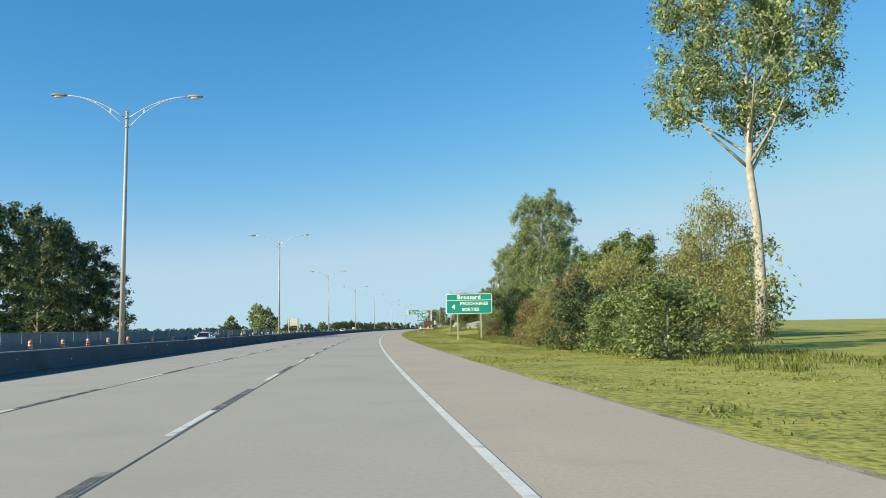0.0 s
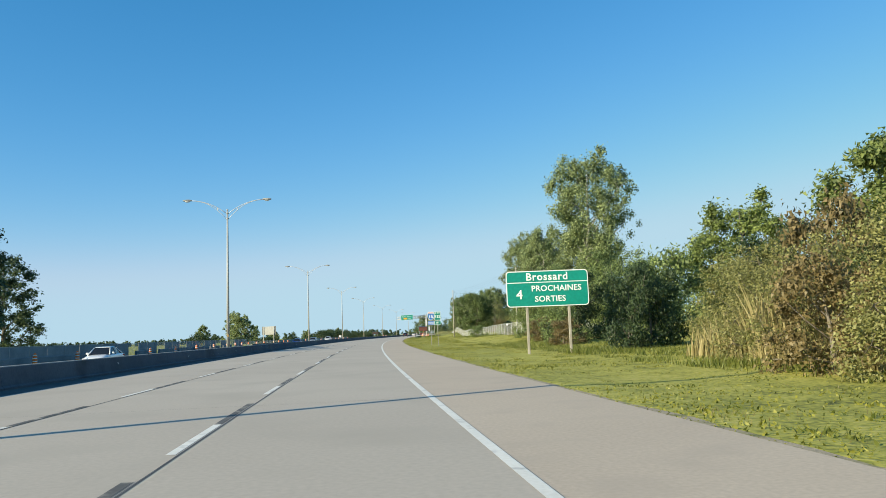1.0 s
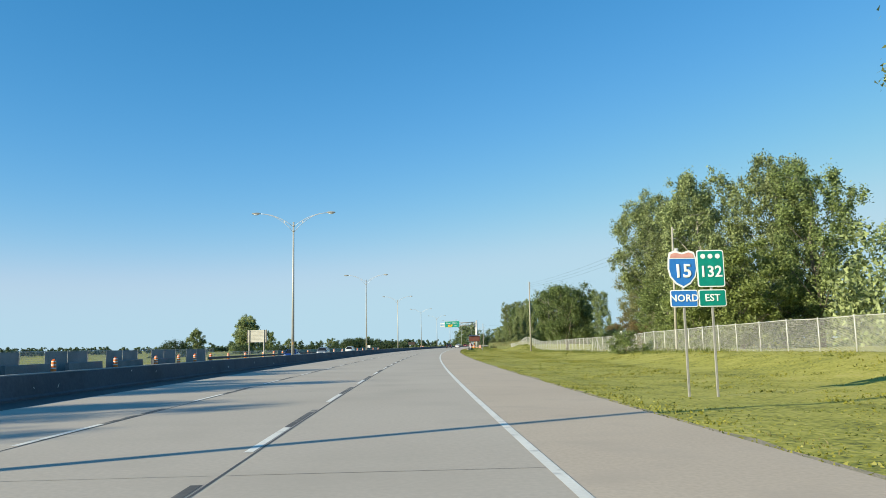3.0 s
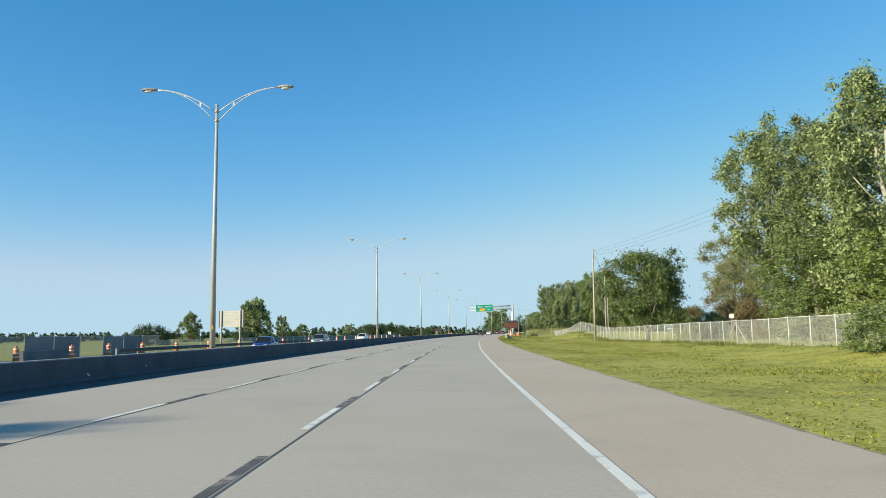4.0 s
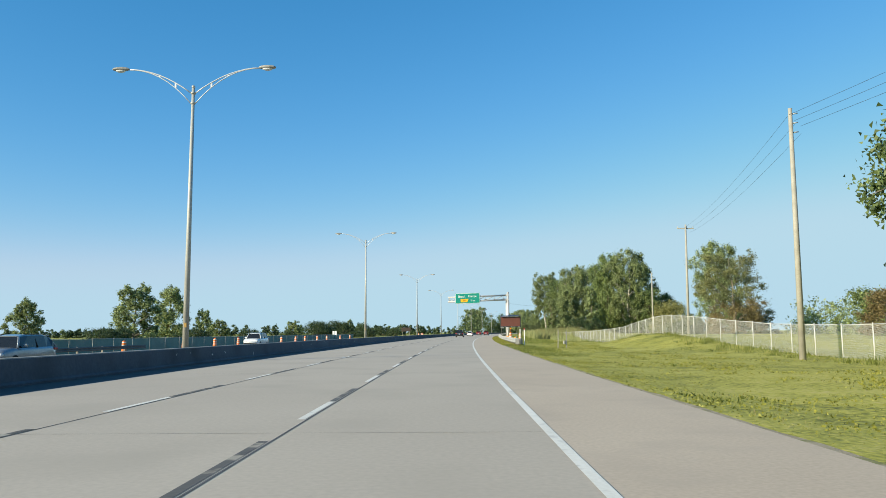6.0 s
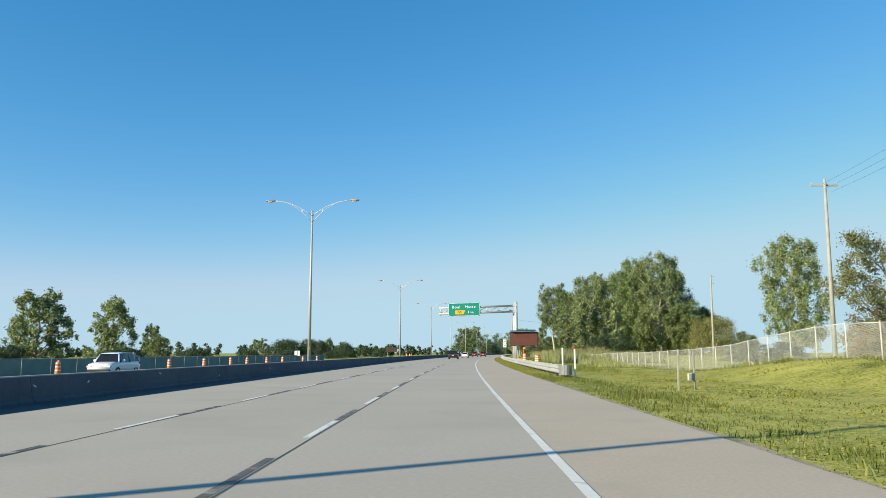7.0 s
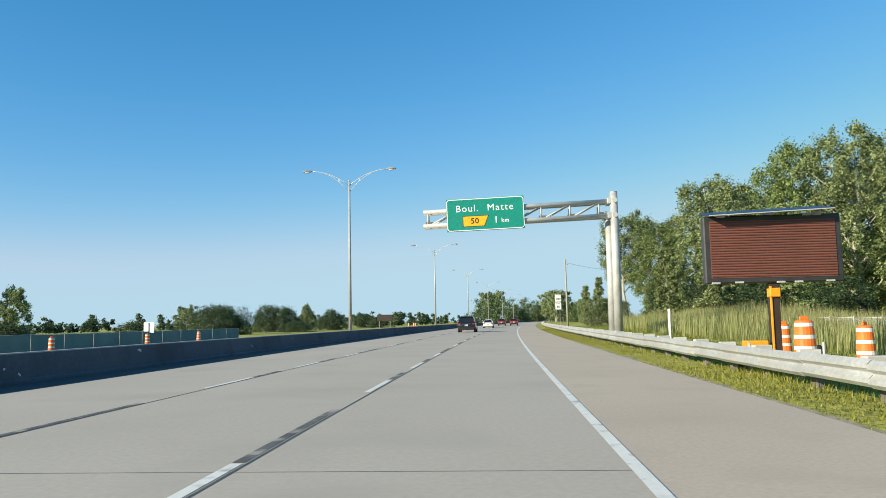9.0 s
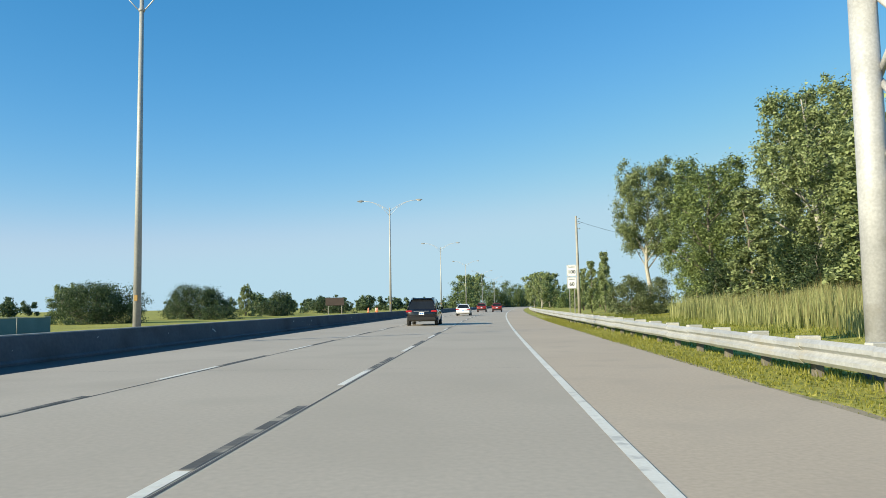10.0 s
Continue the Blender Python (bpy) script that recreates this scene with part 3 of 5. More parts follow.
# ---- street lamps ----
def street_lamp():
    t = thing("street_lamp", "tall galvanised twin-arm motorway lamp behind the barrier", "street lamp", "median lamps")
    bm = fresh()
    tube(bm, (0, 0, 0.55), (0, 0, 13.6), 0.15, 0.075, 14)
    tube(bm, (0, 0, 13.6), (0, 0, 13.7), 0.085, 0.085, 14)
    for z in (12.8, 13.32):
        tube(bm, (0, 0, z - 0.05), (0, 0, z + 0.05), 0.115, 0.115, 14)
    part("pole", bm, POLE_STEEL, t, "weathered tapered steel pole")
    bm = fresh()
    tube(bm, (0, 0, -0.1), (0, 0, 0.5), 0.34, 0.32, 16)
    tube(bm, (0, 0, 0.5), (0, 0, 0.58), 0.24, 0.22, 16)
    part("footing", bm, SHADE_CONCRETE, t, "round concrete footing")
    bm = fresh()
    box(bm, (0.02, -0.145, 1.75), (0.13, 0.03, 0.22), 0.006)
    part("access_plate", bm, RUSTY_PLATE, t, "small rusty yellow-brown access plate")
    for side in (-1, 1):
        bm = fresh()
        up, low, n = [], [], 9
        for i in range(n):
            u = i / (n - 1)
            x = side * (0.07 + 3.35 * u)
            up.append((x, 0, 13.3 + 1.3 * (1 - (1 - u) ** 2.0)))
            low.append((x, 0, 12.75 + 1.83 * (1 - (1 - u) ** 2.2)))
        pipe(bm, up, [0.03] * n, 8)
        pipe(bm, low, [0.024] * n, 8)
        for i in (2, 4):
            box(bm, ((up[i][0] + low[i][0]) / 2, 0, (up[i][2] + low[i][2]) / 2), (0.09, 0.02, up[i][2] - low[i][2]), 0.004)
        part("arm", bm, ARM_STEEL, t, "curved double-tube bracket arm")
        bm = fresh()
        rings = []
        for y, w, h in ((0.0, 0.07, 0.06), (0.1, 0.11, 0.1), (0.3, 0.15, 0.13), (0.55, 0.17, 0.12), (0.75, 0.13, 0.09), (0.84, 0.05, 0.04)):
            rings.append([(side * (3.3 + y), w * math.cos(a), 14.6 + h * (math.sin(a) if math.sin(a) > 0 else 0.6 * math.sin(a))) for a in np.linspace(0, 2 * math.pi, 13)[:-1]])
        loft(bm, rings)
        head = part("lamp_head", bm, SIGN_BACK, t, "grey cobra-head luminaire, unlit")
        bm = fresh()
        rings = [[(side * (3.72 + 0.26 * math.cos(a) * k), 0.13 * math.sin(a) * k, 14.54 - d) for a in np.linspace(0, 2 * math.pi, 13)[:-1]] for k, d in ((1, 0), (0.9, 0.05), (0.5, 0.085))]
        loft(bm, rings)
        part("lens", bm, HEADLAMP, head, "clear glass lamp bowl")
    return t


LAMP_S = [42.6, 106.3, 174.9, 240.8, 303.7, 376.6, 441.8, 507, 573, 639, 705, 771, 837]
lamp0 = street_lamp()
lamp0.matrix_world = spot(LAMP_S[0], -14.3)
for s in LAMP_S[1:]:
    copy_thing(lamp0, spot(s, -14.3))

# ---- overhead sign on its cantilever ----
GANTRY_S = 363.0


def gantry():
    t = thing("cantilever_gantry", "white-grey tubular steel cantilever sign gantry beside the guard rail", "gantry", m=spot(GANTRY_S))
    for x, y, top in ((6.38, 0.0, 9.6), (6.14, 0.95, 8.3)):
        bm = fresh()
        tube(bm, (x, y, -0.3), (x, y, top), 0.29, 0.25, 20)
        tube(bm, (x, y, top), (x, y, top + 0.04), 0.26, 0.22, 20)
        part("column", bm, GALV, t)
    for z in (8.06, 9.02):
        bm = fresh()
        tube(bm, (6.4, -0.34, z), (6.4, 0.0, z), 0.17, 0.17, 16)
        part("chord_flange", bm, GALV, t, "round end cap of a chord")
    bm = fresh()
    for i in range(9):
        z = 0.4 + i * 0.85
        a, b = (0.0, 0.95) if i % 2 else (0.95, 0.0)
        tube(bm, (6.35, a, z), (6.35, b, z + 0.85), 0.07, 0.07, 8)
    part("column_lacing", bm, GALV, t)
    bm = fresh()
    tube(bm, (6.35, 0.42, -0.5), (6.35, 0.42, 0.12), 0.8, 0.8, 20)
    part("foundation", bm, SHADE_CONCRETE, t, "round concrete foundation")
    for y in (0.1, 0.75):
        for za, zb in ((8.64, 9.02), (7.7, 8.06)):
            bm = fresh()
            tube(bm, (-6.3, y, za), (6.2, y, zb), 0.15, 0.15, 16)
            part("chord", bm, GALV, t)
        for i in range(7):
            x = -6.0 + i * 1.9
            up, lo = 8.64 + 0.38 * (x + 6.3) / 12.5, 7.7 + 0.36 * (x + 6.3) / 12.5
            bm = fresh()
            tube(bm, (x, y, lo), (x, y, up), 0.055, 0.055, 8)
            part("web_post", bm, GALV, t)
            bm = fresh()
            box(bm, (x + 0.1, y, lo + 0.17), (0.5, 0.03, 0.2), 0.01)
            part("gusset", bm, DARK_RAIL, t, "dark weathered joint plate")
            if i < 6:
                bm = fresh()
                tube(bm, (x + 0.25, y, lo + 0.1), (x + 1.75, y, up - 0.05), 0.05, 0.05, 8)
                part("web_diagonal", bm, GALV, t)
    for i in range(7):
        x = -6.0 + i * 2.0
        up = 8.64 + 0.38 * (x + 6.3) / 12.5
        for dz in (0.0, 0.95):
            bm = fresh()
            tube(bm, (x, 0.1, up - dz), (x, 0.75, up - dz), 0.035, 0.035, 6)
            part("cross_tie", bm, GALV, t)
    for z in (8.06, 9.02):
        bm = fresh()
        box(bm, (6.08, 0.42, z), (0.26, 1.2, 0.4), 0.02)
        part("bracket", bm, GALV, t)
    return t


gantry()


def sign_panel(parent, w, h, m, face, border=0.045, name="panel", r=0.16, back=True):
    """A sheet with rounded corners, a white border line and, behind it, horizontal stiffeners."""
    bm = fresh()
    prism(bm, rounded(w, h, r), 0.03, m)
    panel = part(name, bm, WHITE_SIGN, parent, "white-bordered sign sheet")
    bm = fresh()
    prism(bm, rounded(w - 2 * border, h - 2 * border, r - border * 0.7), 0.006, m @ Matrix.Translation((0, -0.006, 0)))
    part("sign_face", bm, face, panel)
    if back:
        for i in range(3):
            bm = fresh()
            box(bm, m @ Vector((0, 0.06, h * (-0.33 + 0.33 * i))), (w * 0.96, 0.06, 0.09), 0.005, m.to_3x3().to_4x4())
            part("stiffener", bm, SIGN_BACK, panel)
    return panel


def exit_sign():
    t = thing("overhead_exit_sign", "green overhead exit sign with white lettering and yellow exit tab", "road sign", m=spot(GANTRY_S - 0.12, -2.12, 8.4, -0.4) @ Matrix.Rotation(radians(-1.5), 4, "Y"))
    c = Matrix()
    bm = fresh()
    box(bm, (0, 0.035, 0), (5.2, 0.03, 2.2), 0.004)
    part("backing", bm, GREEN_SIGN, t)
    sign_panel(t, 5.16, 2.14, c @ Matrix.Translation((0, -0.02, 0)), GREEN_SIGN, 0.05, "panel", 0.2)
    f = Matrix.Translation((0, -0.03, 0))
    words("Boul.", 0.64, WHITE_SIGN, t, f @ Matrix.Translation((-1.2, 0, 0.4)), 1.18, bold=0.004)
    words("Matte", 0.64, WHITE_SIGN, t, f @ Matrix.Translation((1.02, 0, 0.4)), 1.2, bold=0.002)
    bm = fresh()
    prism(bm, [(-1.48, -0.78), (-0.1, -0.78), (0.18, -0.12), (-1.48, -0.12)], 0.006, Matrix.Translation((0, -0.036, 0)))
    edge = fresh()
    prism(edge, [(-1.52, -0.82), (-0.07, -0.82), (0.24, -0.08), (-1.52, -0.08)], 0.004, Matrix.Translation((0, -0.031, 0)))
    part("tab_edge", edge, BLACK_SIGN, t)
    tab = part("exit_tab", bm, YELLOW_SIGN, t, "yellow exit number tab with slanted end")
    words("50", 0.52, BLACK_SIGN, tab, Matrix.Translation((-0.72, -0.04, -0.45)), 1.1, bold=0.01)
    words("1", 0.6, WHITE_SIGN, t, f @ Matrix.Translation((0.72, 0, -0.45)), 1.0, bold=0.012)
    words("km", 0.4, WHITE_SIGN, t, f @ Matrix.Translation((1.32, 0, -0.5)), 1.1, bold=0.008)
    for x in (-1.6, 1.6):
        bm = fresh()
        box(bm, (x, 0.1, 0), (0.1, 0.1, 1.7), 0.01)
        part("hanger", bm, GALV, t)


exit_sign()


# ---- roadside signs ----
def brossard_sign():
    t = thing("guide_sign", "green guide sign with white lettering on two timber posts in grass", "road sign", m=spot(76.6, 9.2, -0.25, -6))
    for x in (-1.2, 1.2):
        bm = fresh()
        box(bm, (x, 0.12, 1.35), (0.14, 0.16, 3.6), 0.012)
        part("post", bm, WOOD_POST, t, "square weathered timber post")
    c = Matrix.Translation((0, 0, 3.84))
    sign_panel(t, 4.7, 2.05, c, GREEN_SIGN, 0.05, "panel", 0.2)
    bm = fresh()
    box(bm, (0, -0.008, 4.2), (4.62, 0.006, 0.045))
    part("divider", bm, WHITE_SIGN, t)
    f = Matrix.Translation((0, -0.012, 0))
    words("Brossard", 0.6, WHITE_SIGN, t, f @ Matrix.Translation((0, 0, 4.5)), 1.12, bold=0.014)
    words("4", 0.72, WHITE_SIGN, t, f @ Matrix.Translation((-1.6, 0, 3.5)), 1.0, bold=0.014)
    words("PROCHAINES", 0.46, WHITE_SIGN, t, f @ Matrix.Translation((0.52, 0, 3.83)), 1.05, bold=0.01)
    words("SORTIES", 0.46, WHITE_SIGN, t, f @ Matrix.Translation((0.15, 0, 3.23)), 1.05, bold=0.01)


brossard_sign()


def route_markers():
    t = thing("route_marker_sign", "blue and green route markers on thin steel posts", "road sign", m=spot(121.5, 6.1, -0.15, 0))
    for x in (-0.37, 0.4):
        bm = fresh()
        box(bm, (x, 0.05, 1.6), (0.06, 0.05, 3.9), 0.006)
        part("post", bm, SIGN_BACK, t, "thin steel post")
    m = Matrix.Translation((-0.37, 0, 3.4))
    half = [(0.0, 0.44), (0.2, 0.5), (0.34, 0.45), (0.38, 0.3), (0.4, 0.0), (0.35, -0.22), (0.2, -0.41), (0.0, -0.52)]
    shield = half + [(-x, z) for x, z in half[-2:0:-1]]
    bm = fresh()
    prism(bm, shield, 0.02, m)
    p = part("shield_panel", bm, WHITE_SIGN, t, "white-edged shield plate")
    bm = fresh()
    prism(bm, [(x * 0.9, z * 0.9) for x, z in shield if z <= 0.3] , 0.006, m @ Matrix.Translation((0, -0.006, 0)))
    part("shield", bm, BLUE_SIGN, p, "blue shield")
    bm = fresh()
    prism(bm, [(-0.33, 0.3), (0.33, 0.3), (0.3, 0.4), (0.18, 0.44), (0, 0.39), (-0.18, 0.44), (-0.3, 0.4)], 0.005, m @ Matrix.Translation((0, -0.012, 0)))
    part("shield_top", bm, PINK_SIGN, p, "faded red shield top")
    words("15", 0.5, WHITE_SIGN, p, m @ Matrix.Translation((0, -0.016, -0.08)), 1.0, bold=0.014)
    m = Matrix.Translation((0.4, 0, 3.4))
    bm = fresh()
    prism(bm, rounded(0.74, 1.0, 0.06), 0.02, m)
    p = part("route_panel", bm, WHITE_SIGN, t)
    bm = fresh()
    prism(bm, rounded(0.68, 0.94, 0.05), 0.006, m @ Matrix.Translation((0, -0.006, 0)))
    part("route_face", bm, GREEN_SIGN, p)
    words("132", 0.42, WHITE_SIGN, p, m @ Matrix.Translation((0, -0.01, -0.1)), 1.0, bold=0.01)
    for x in (-0.2, 0, 0.2):
        bm = fresh()
        prism(bm, [(x + 0.07 * math.cos(a), 0.33 + 0.07 * math.sin(a)) for a in np.linspace(0, 2 * math.pi, 9)[:-1]], 0.004, m @ Matrix.Translation((0, -0.011, 0)))
        part("emblem", bm, WHITE_SIGN, p)
    for x, text, face in ((-0.37, "NORD", BLUE_SIGN), (0.4, "EST", GREEN_SIGN)):
        m = Matrix.Translation((x, 0, 2.6))
        panel = sign_panel(t, 0.74, 0.46, m, face, 0.025, "direction_plate", 0.05, False)
        words(text, 0.26, WHITE_SIGN, panel, m @ Matrix.Translation((0, -0.011, 0)), 1.05, bold=0.006)


route_markers()


def speed_sign():
    t = thing("speed_limit_sign", "white maximum 100 and minimum 60 speed plates on a post", "road sign", m=spot(411.0, 5.3, -0.2, 0))
    for x in (-0.2, 0.2):
        bm = fresh()
        box(bm, (x, 0.05, 2.2), (0.06, 0.05, 4.8), 0.006)
        part("post", bm, SIGN_BACK, t)
    for z, big, small in ((4.2, "100", "MAXIMUM"), (3.2, "60", "MINIMUM")):
        m = Matrix.Translation((0, 0, z))
        panel = sign_panel(t, 0.78, 0.94, m, BLACK_SIGN, 0.02, "speed_plate", 0.06, False)
        bm = fresh()
        prism(bm, rounded(0.7, 0.86, 0.04), 0.004, m @ Matrix.Translation((0, -0.011, 0)))
        part("plate_face", bm, WHITE_SIGN, panel)
        words(big, 0.42, BLACK_SIGN, panel, m @ Matrix.Translation((0, -0.014, -0.12)), 1.0, bold=0.008)
        words(small, 0.12, BLACK_SIGN, panel, m @ Matrix.Translation((0, -0.014, 0.28)), 1.0, bold=0.003)


speed_sign()


def small_plate(s, n, z0, ztop, w, h, turn, label, back=False):
    t = thing("small_sign", label, "road sign", m=spot(s, n, z0, turn))
    bm = fresh()
    box(bm, (0, 0.05, (ztop - z0) / 2 - 0.2), (0.06, 0.05, ztop - z0 + 0.3), 0.006)
    part("post", bm, SIGN_BACK, t)
    bm = fresh()
    prism(bm, rounded(w, h, 0.05), 0.02, Matrix.Translation((0, 0, ztop - z0 - h / 2)))
    part("plate", bm, SIGN_BACK if back else WHITE_SIGN, t)
    return t


small_plate(223.0, 28.8, hills(223.0, 28.8) - 0.1, 2.95, 0.52, 0.5, 0, "small white notice plate on a post behind the chain-link fence")
small_plate(381, -34.5, -0.2, 1.75, 1.0, 1.0, 180, "pale plate on a post beside the opposite carriageway")


def slat_board():
    t = thing("sign_back", "back of a large slatted aluminium road sign on two posts", "road sign", m=spot(234.5, -33.0, -0.3, -20))
    for x in (-1.55, 1.55):
        bm = fresh()
        box(bm, (x, -0.1, 2.3), (0.16, 0.2, 5.2), 0.01)
        part("post", bm, SIGN_BACK, t)
    for i in range(9):
        bm = fresh()
        box(bm, (0, 0, 2.85 + 0.24 * i), (3.9, 0.05, 0.225), 0.006)
        part("slat", bm, SIGN_BACK, t)
    for x in (-1.98, 1.98):
        bm = fresh()
        box(bm, (x, 0, 3.8), (0.14, 0.1, 2.25), 0.01)
        part("edge_flange", bm, VMS_FRAME, t)


slat_board()


def message_board():
    t = thing("message_board_trailer", "unlit portable message board on an orange mast with a solar panel", "message board", m=spot(333.5, 6.03, -0.1, 0))
    bm = fresh()
    box(bm, (0, 0.06, 3.13), (3.5, 0.28, 1.78), 0.03)
    cab = part("cabinet", bm, VMS_FRAME, t, "black display cabinet")
    bm = fresh()
    box(bm, (0, -0.085, 3.13), (3.2, 0.012, 1.5))
    face = part("display_face", bm, VMS_FACE, cab, "brown unlit display face")
    for i in range(22):
        bm = fresh()
        box(bm, (0, -0.1, 2.42 + 0.0675 * i), (3.18, 0.02, 0.022))
        part("louvre", bm, VMS_LINE, face)
    bm = fresh()
    box(bm, (-0.12, 0.0, 4.13), (3.15, 1.0, 0.05), 0.01, Matrix.Rotation(radians(10), 4, "X") @ Matrix.Rotation(radians(-2), 4, "Y"))
    sp = part("solar_panel", bm, SOLAR, t, "blue solar panel")
    bm = fresh()
    for x in (-1.2, 0.0, 1.2):
        box(bm, (x, 0.05, 4.05), (0.08, 0.5, 0.08), 0.01)
    box(bm, (-0.12, -0.5, 4.04), (3.17, 0.02, 0.03), 0.006, Matrix.Rotation(radians(-2), 4, "Y"))
    part("panel_frame", bm, GALV, sp)
    for x, z in ((-1.5, 2.25), (-0.9, 2.26), (0.15, 2.25), (0.6, 2.25), (1.4, 2.26), (0.9, 4.0), (1.15, 4.0), (-1.3, 4.0)):
        bm = fresh()
        box(bm, (x, -0.1, z), (0.22, 0.03, 0.05), 0.008)
        part("clamp", bm, GALV, cab)
    # shade of the display is put into the mast's dark colour
    bm = fresh()
    box(bm, (0, 0.1, 1.1), (0.25, 0.2, 2.4), 0.01)
    mast = part("mast", bm, BOARD_BROWN, t, "square mast coloured dark for the shade on it")
    # orange strip added as the lit edge of the mast
    bm = fresh()
    box(bm, (-0.1, -0.01, 1.05), (0.05, 0.05, 2.2), 0.006)
    part("mast_lit_edge", bm, MACHINE_ORANGE, mast, "orange edge of the mast, coloured as its lit side")
    bm = fresh()
    box(bm, (0, 0.06, 1.98), (0.27, 0.27, 0.24), 0.02)
    part("mast_collar", bm, MACHINE_ORANGE, mast)
    bm = fresh()
    box(bm, (0, 0.3, 0.34), (1.7, 1.3, 0.1), 0.02)
    box(bm, (-0.5, 0.2, 0.56), (0.55, 0.5, 0.36), 0.03)
    box(bm, (0.75, 0.3, 0.45), (0.3, 0.6, 0.2), 0.03)
    part("trailer_bed", bm, MACHINE_ORANGE, t, "orange trailer bed with battery boxes")
    for x in (-1.0, 1.0):
        bm = fresh()
        tube(bm, (x - 0.09, 0.1, 0.3), (x + 0.09, 0.1, 0.3), 0.3, 0.3, 18)
        part("wheel", bm, RUBBER, t)
    for x, y in ((-0.9, -0.6), (0.9, -0.6), (-0.9, 0.8), (0.9, 0.8)):
        bm = fresh()
        tube(bm, (x, y, 0.0), (x, y, 0.7), 0.035, 0.035, 8)
        box(bm, (x, y, 0.02), (0.2, 0.2, 0.03))
        part("jack", bm, GALV, t)


message_board()


# ---- traffic drums ----
def drum():
    t = thing("traffic_drum", "slim orange plastic traffic drum with white reflective bands", "traffic drum", "traffic drums")
    seg = 18
    circle = [(math.cos(2 * math.pi * i / seg), math.sin(2 * math.pi * i / seg)) for i in range(seg)]
    bm = fresh()
    loft(bm, [[(r * x, r * y, z) for x, y in circle] for r, z in ((0.255, 0.06), (0.25, 0.3), (0.238, 0.31), (0.232, 0.56), (0.222, 0.57), (0.216, 0.82), (0.206, 0.83), (0.2, 0.97), (0.17, 1.0), (0.08, 1.01))])
    part("body", bm, ORANGE, t)
    for z, r in ((0.36, 0.238), (0.62, 0.223), (0.9, 0.206)):
        bm = fresh()
        loft(bm, [[(q * x, q * y, z + d) for x, y in circle] for q, d in ((r + 0.008, -0.042), (r + 0.004, 0.042))])
        part("band", bm, BAND, t)
    bm = fresh()
    tube(bm, (0, 0, 0), (0, 0, 0.06), 0.36, 0.34, 20)
    part("rubber_base", bm, RUBBER, t)
    bm = fresh()
    box(bm, (0, 0, 1.05), (0.2, 0.05, 0.1), 0.015)
    part("handle", bm, ORANGE, t)
    return t


drum0 = drum()
drum0.matrix_world = spot(331.5, 5.94, 0.16)
DRUMS = [(338.0, 7.83, 0.0), (332.0, 7.53, 0.0)]
for s in (50, 58, 65, 71.5, 79, 85.5, 91, 98, 107, 117, 128, 140, 152, 164, 176, 187, 194, 200, 206.5, 214, 224, 234, 243, 250, 256.5, 272, 287, 296, 306, 317, 327, 337, 344, 352.5, 362.5, 376, 386):
    DRUMS.append((s, -31.9 + 0.2 * math.sin(s), -0.3))
DRUMS += [(512, -31.0, 0.0), (517, -30.0, 0.0), (523, -31.5, 0.0)]
for i, (s, n, z) in enumerate(DRUMS):
    copy_thing(drum0, spot(s, n, z, 37 * i, (0.86, 0.86, 1.0)))


# ---- guard rail beside the shoulder ----
def guard_rail():
    t = thing("guard_rail", "weathered whitish steel guard rail on timber posts", "guard rail", "", "structure")
    n0 = 4.42
    for i in range(125):
        s = 282.0 + 2.54 * i
        off = 0.05 * math.sin(i * 1.7)
        zz = 0.17 + 0.01 * math.sin(i * 2.3)
        prof = [(n0 - a * 1.5 + off * 0.2, zz + b * 1.38) for a, b in W_BEAM]
        part("rail_beam", extrude_profile("rail_beam", prof, s, s + 2.56, 1.28, RAIL), None, t)
        bm = fresh()
        box(bm, (0, 0, -0.05), (0.16, 0.2, 0.85), 0.015)
        p = part("rail_post", bm, DARK_POST, t)
        p.matrix_local = spot(s + 0.3, n0 + 0.36, 0.0)
        bm = fresh()
        box(bm, (0, 0, 0.46), (0.4, 0.2, 0.36), 0.015)
        p = part("spacer_block", bm, PALE_BLOCK, t)
        p.matrix_local = spot(s + 0.3, n0 + 0.22, 0.0, 8 * math.sin(i * 3.1))
    bm = fresh()
    rings = []
    for a in np.linspace(0, math.pi, 9):
        rings.append([(0.3 - 0.38 * math.cos(a) - 0.06, 0.3 - 0.62 * math.sin(a), z) for z in (0.1, 0.3, 0.5, 0.64)])
    loft(bm, rings, False, False)
    bmesh.ops.solidify(bm, geom=bm.faces[:], thickness=0.02)
    nose = part("end_nose", bm, RAIL, t, "rounded buffer end of the rail")
    nose.matrix_local = spot(282.0, n0 + 0.05, 0.0)


guard_rail()


def delineator(s, n, h, top):
    t = thing("delineator_post", "thin white marker post with a coloured top", "marker post", "marker posts", m=spot(s, n, -0.15))
    bm = fresh()
    box(bm, (0, 0, h / 2), (0.09, 0.05, h), 0.01)
    part("post", bm, WHITE_SIGN, t)
    bm = fresh()
    box(bm, (0, 0, h + 0.06), (0.1, 0.06, 0.14), 0.01)
    part("cap", bm, top, t)


delineator(286.4, 5.1, 1.65, WHITE_SIGN)
delineator(282.6, 5.3, 1.7, RED_SIGN)
delineator(345.0, 5.8, 1.65, WHITE_SIGN)


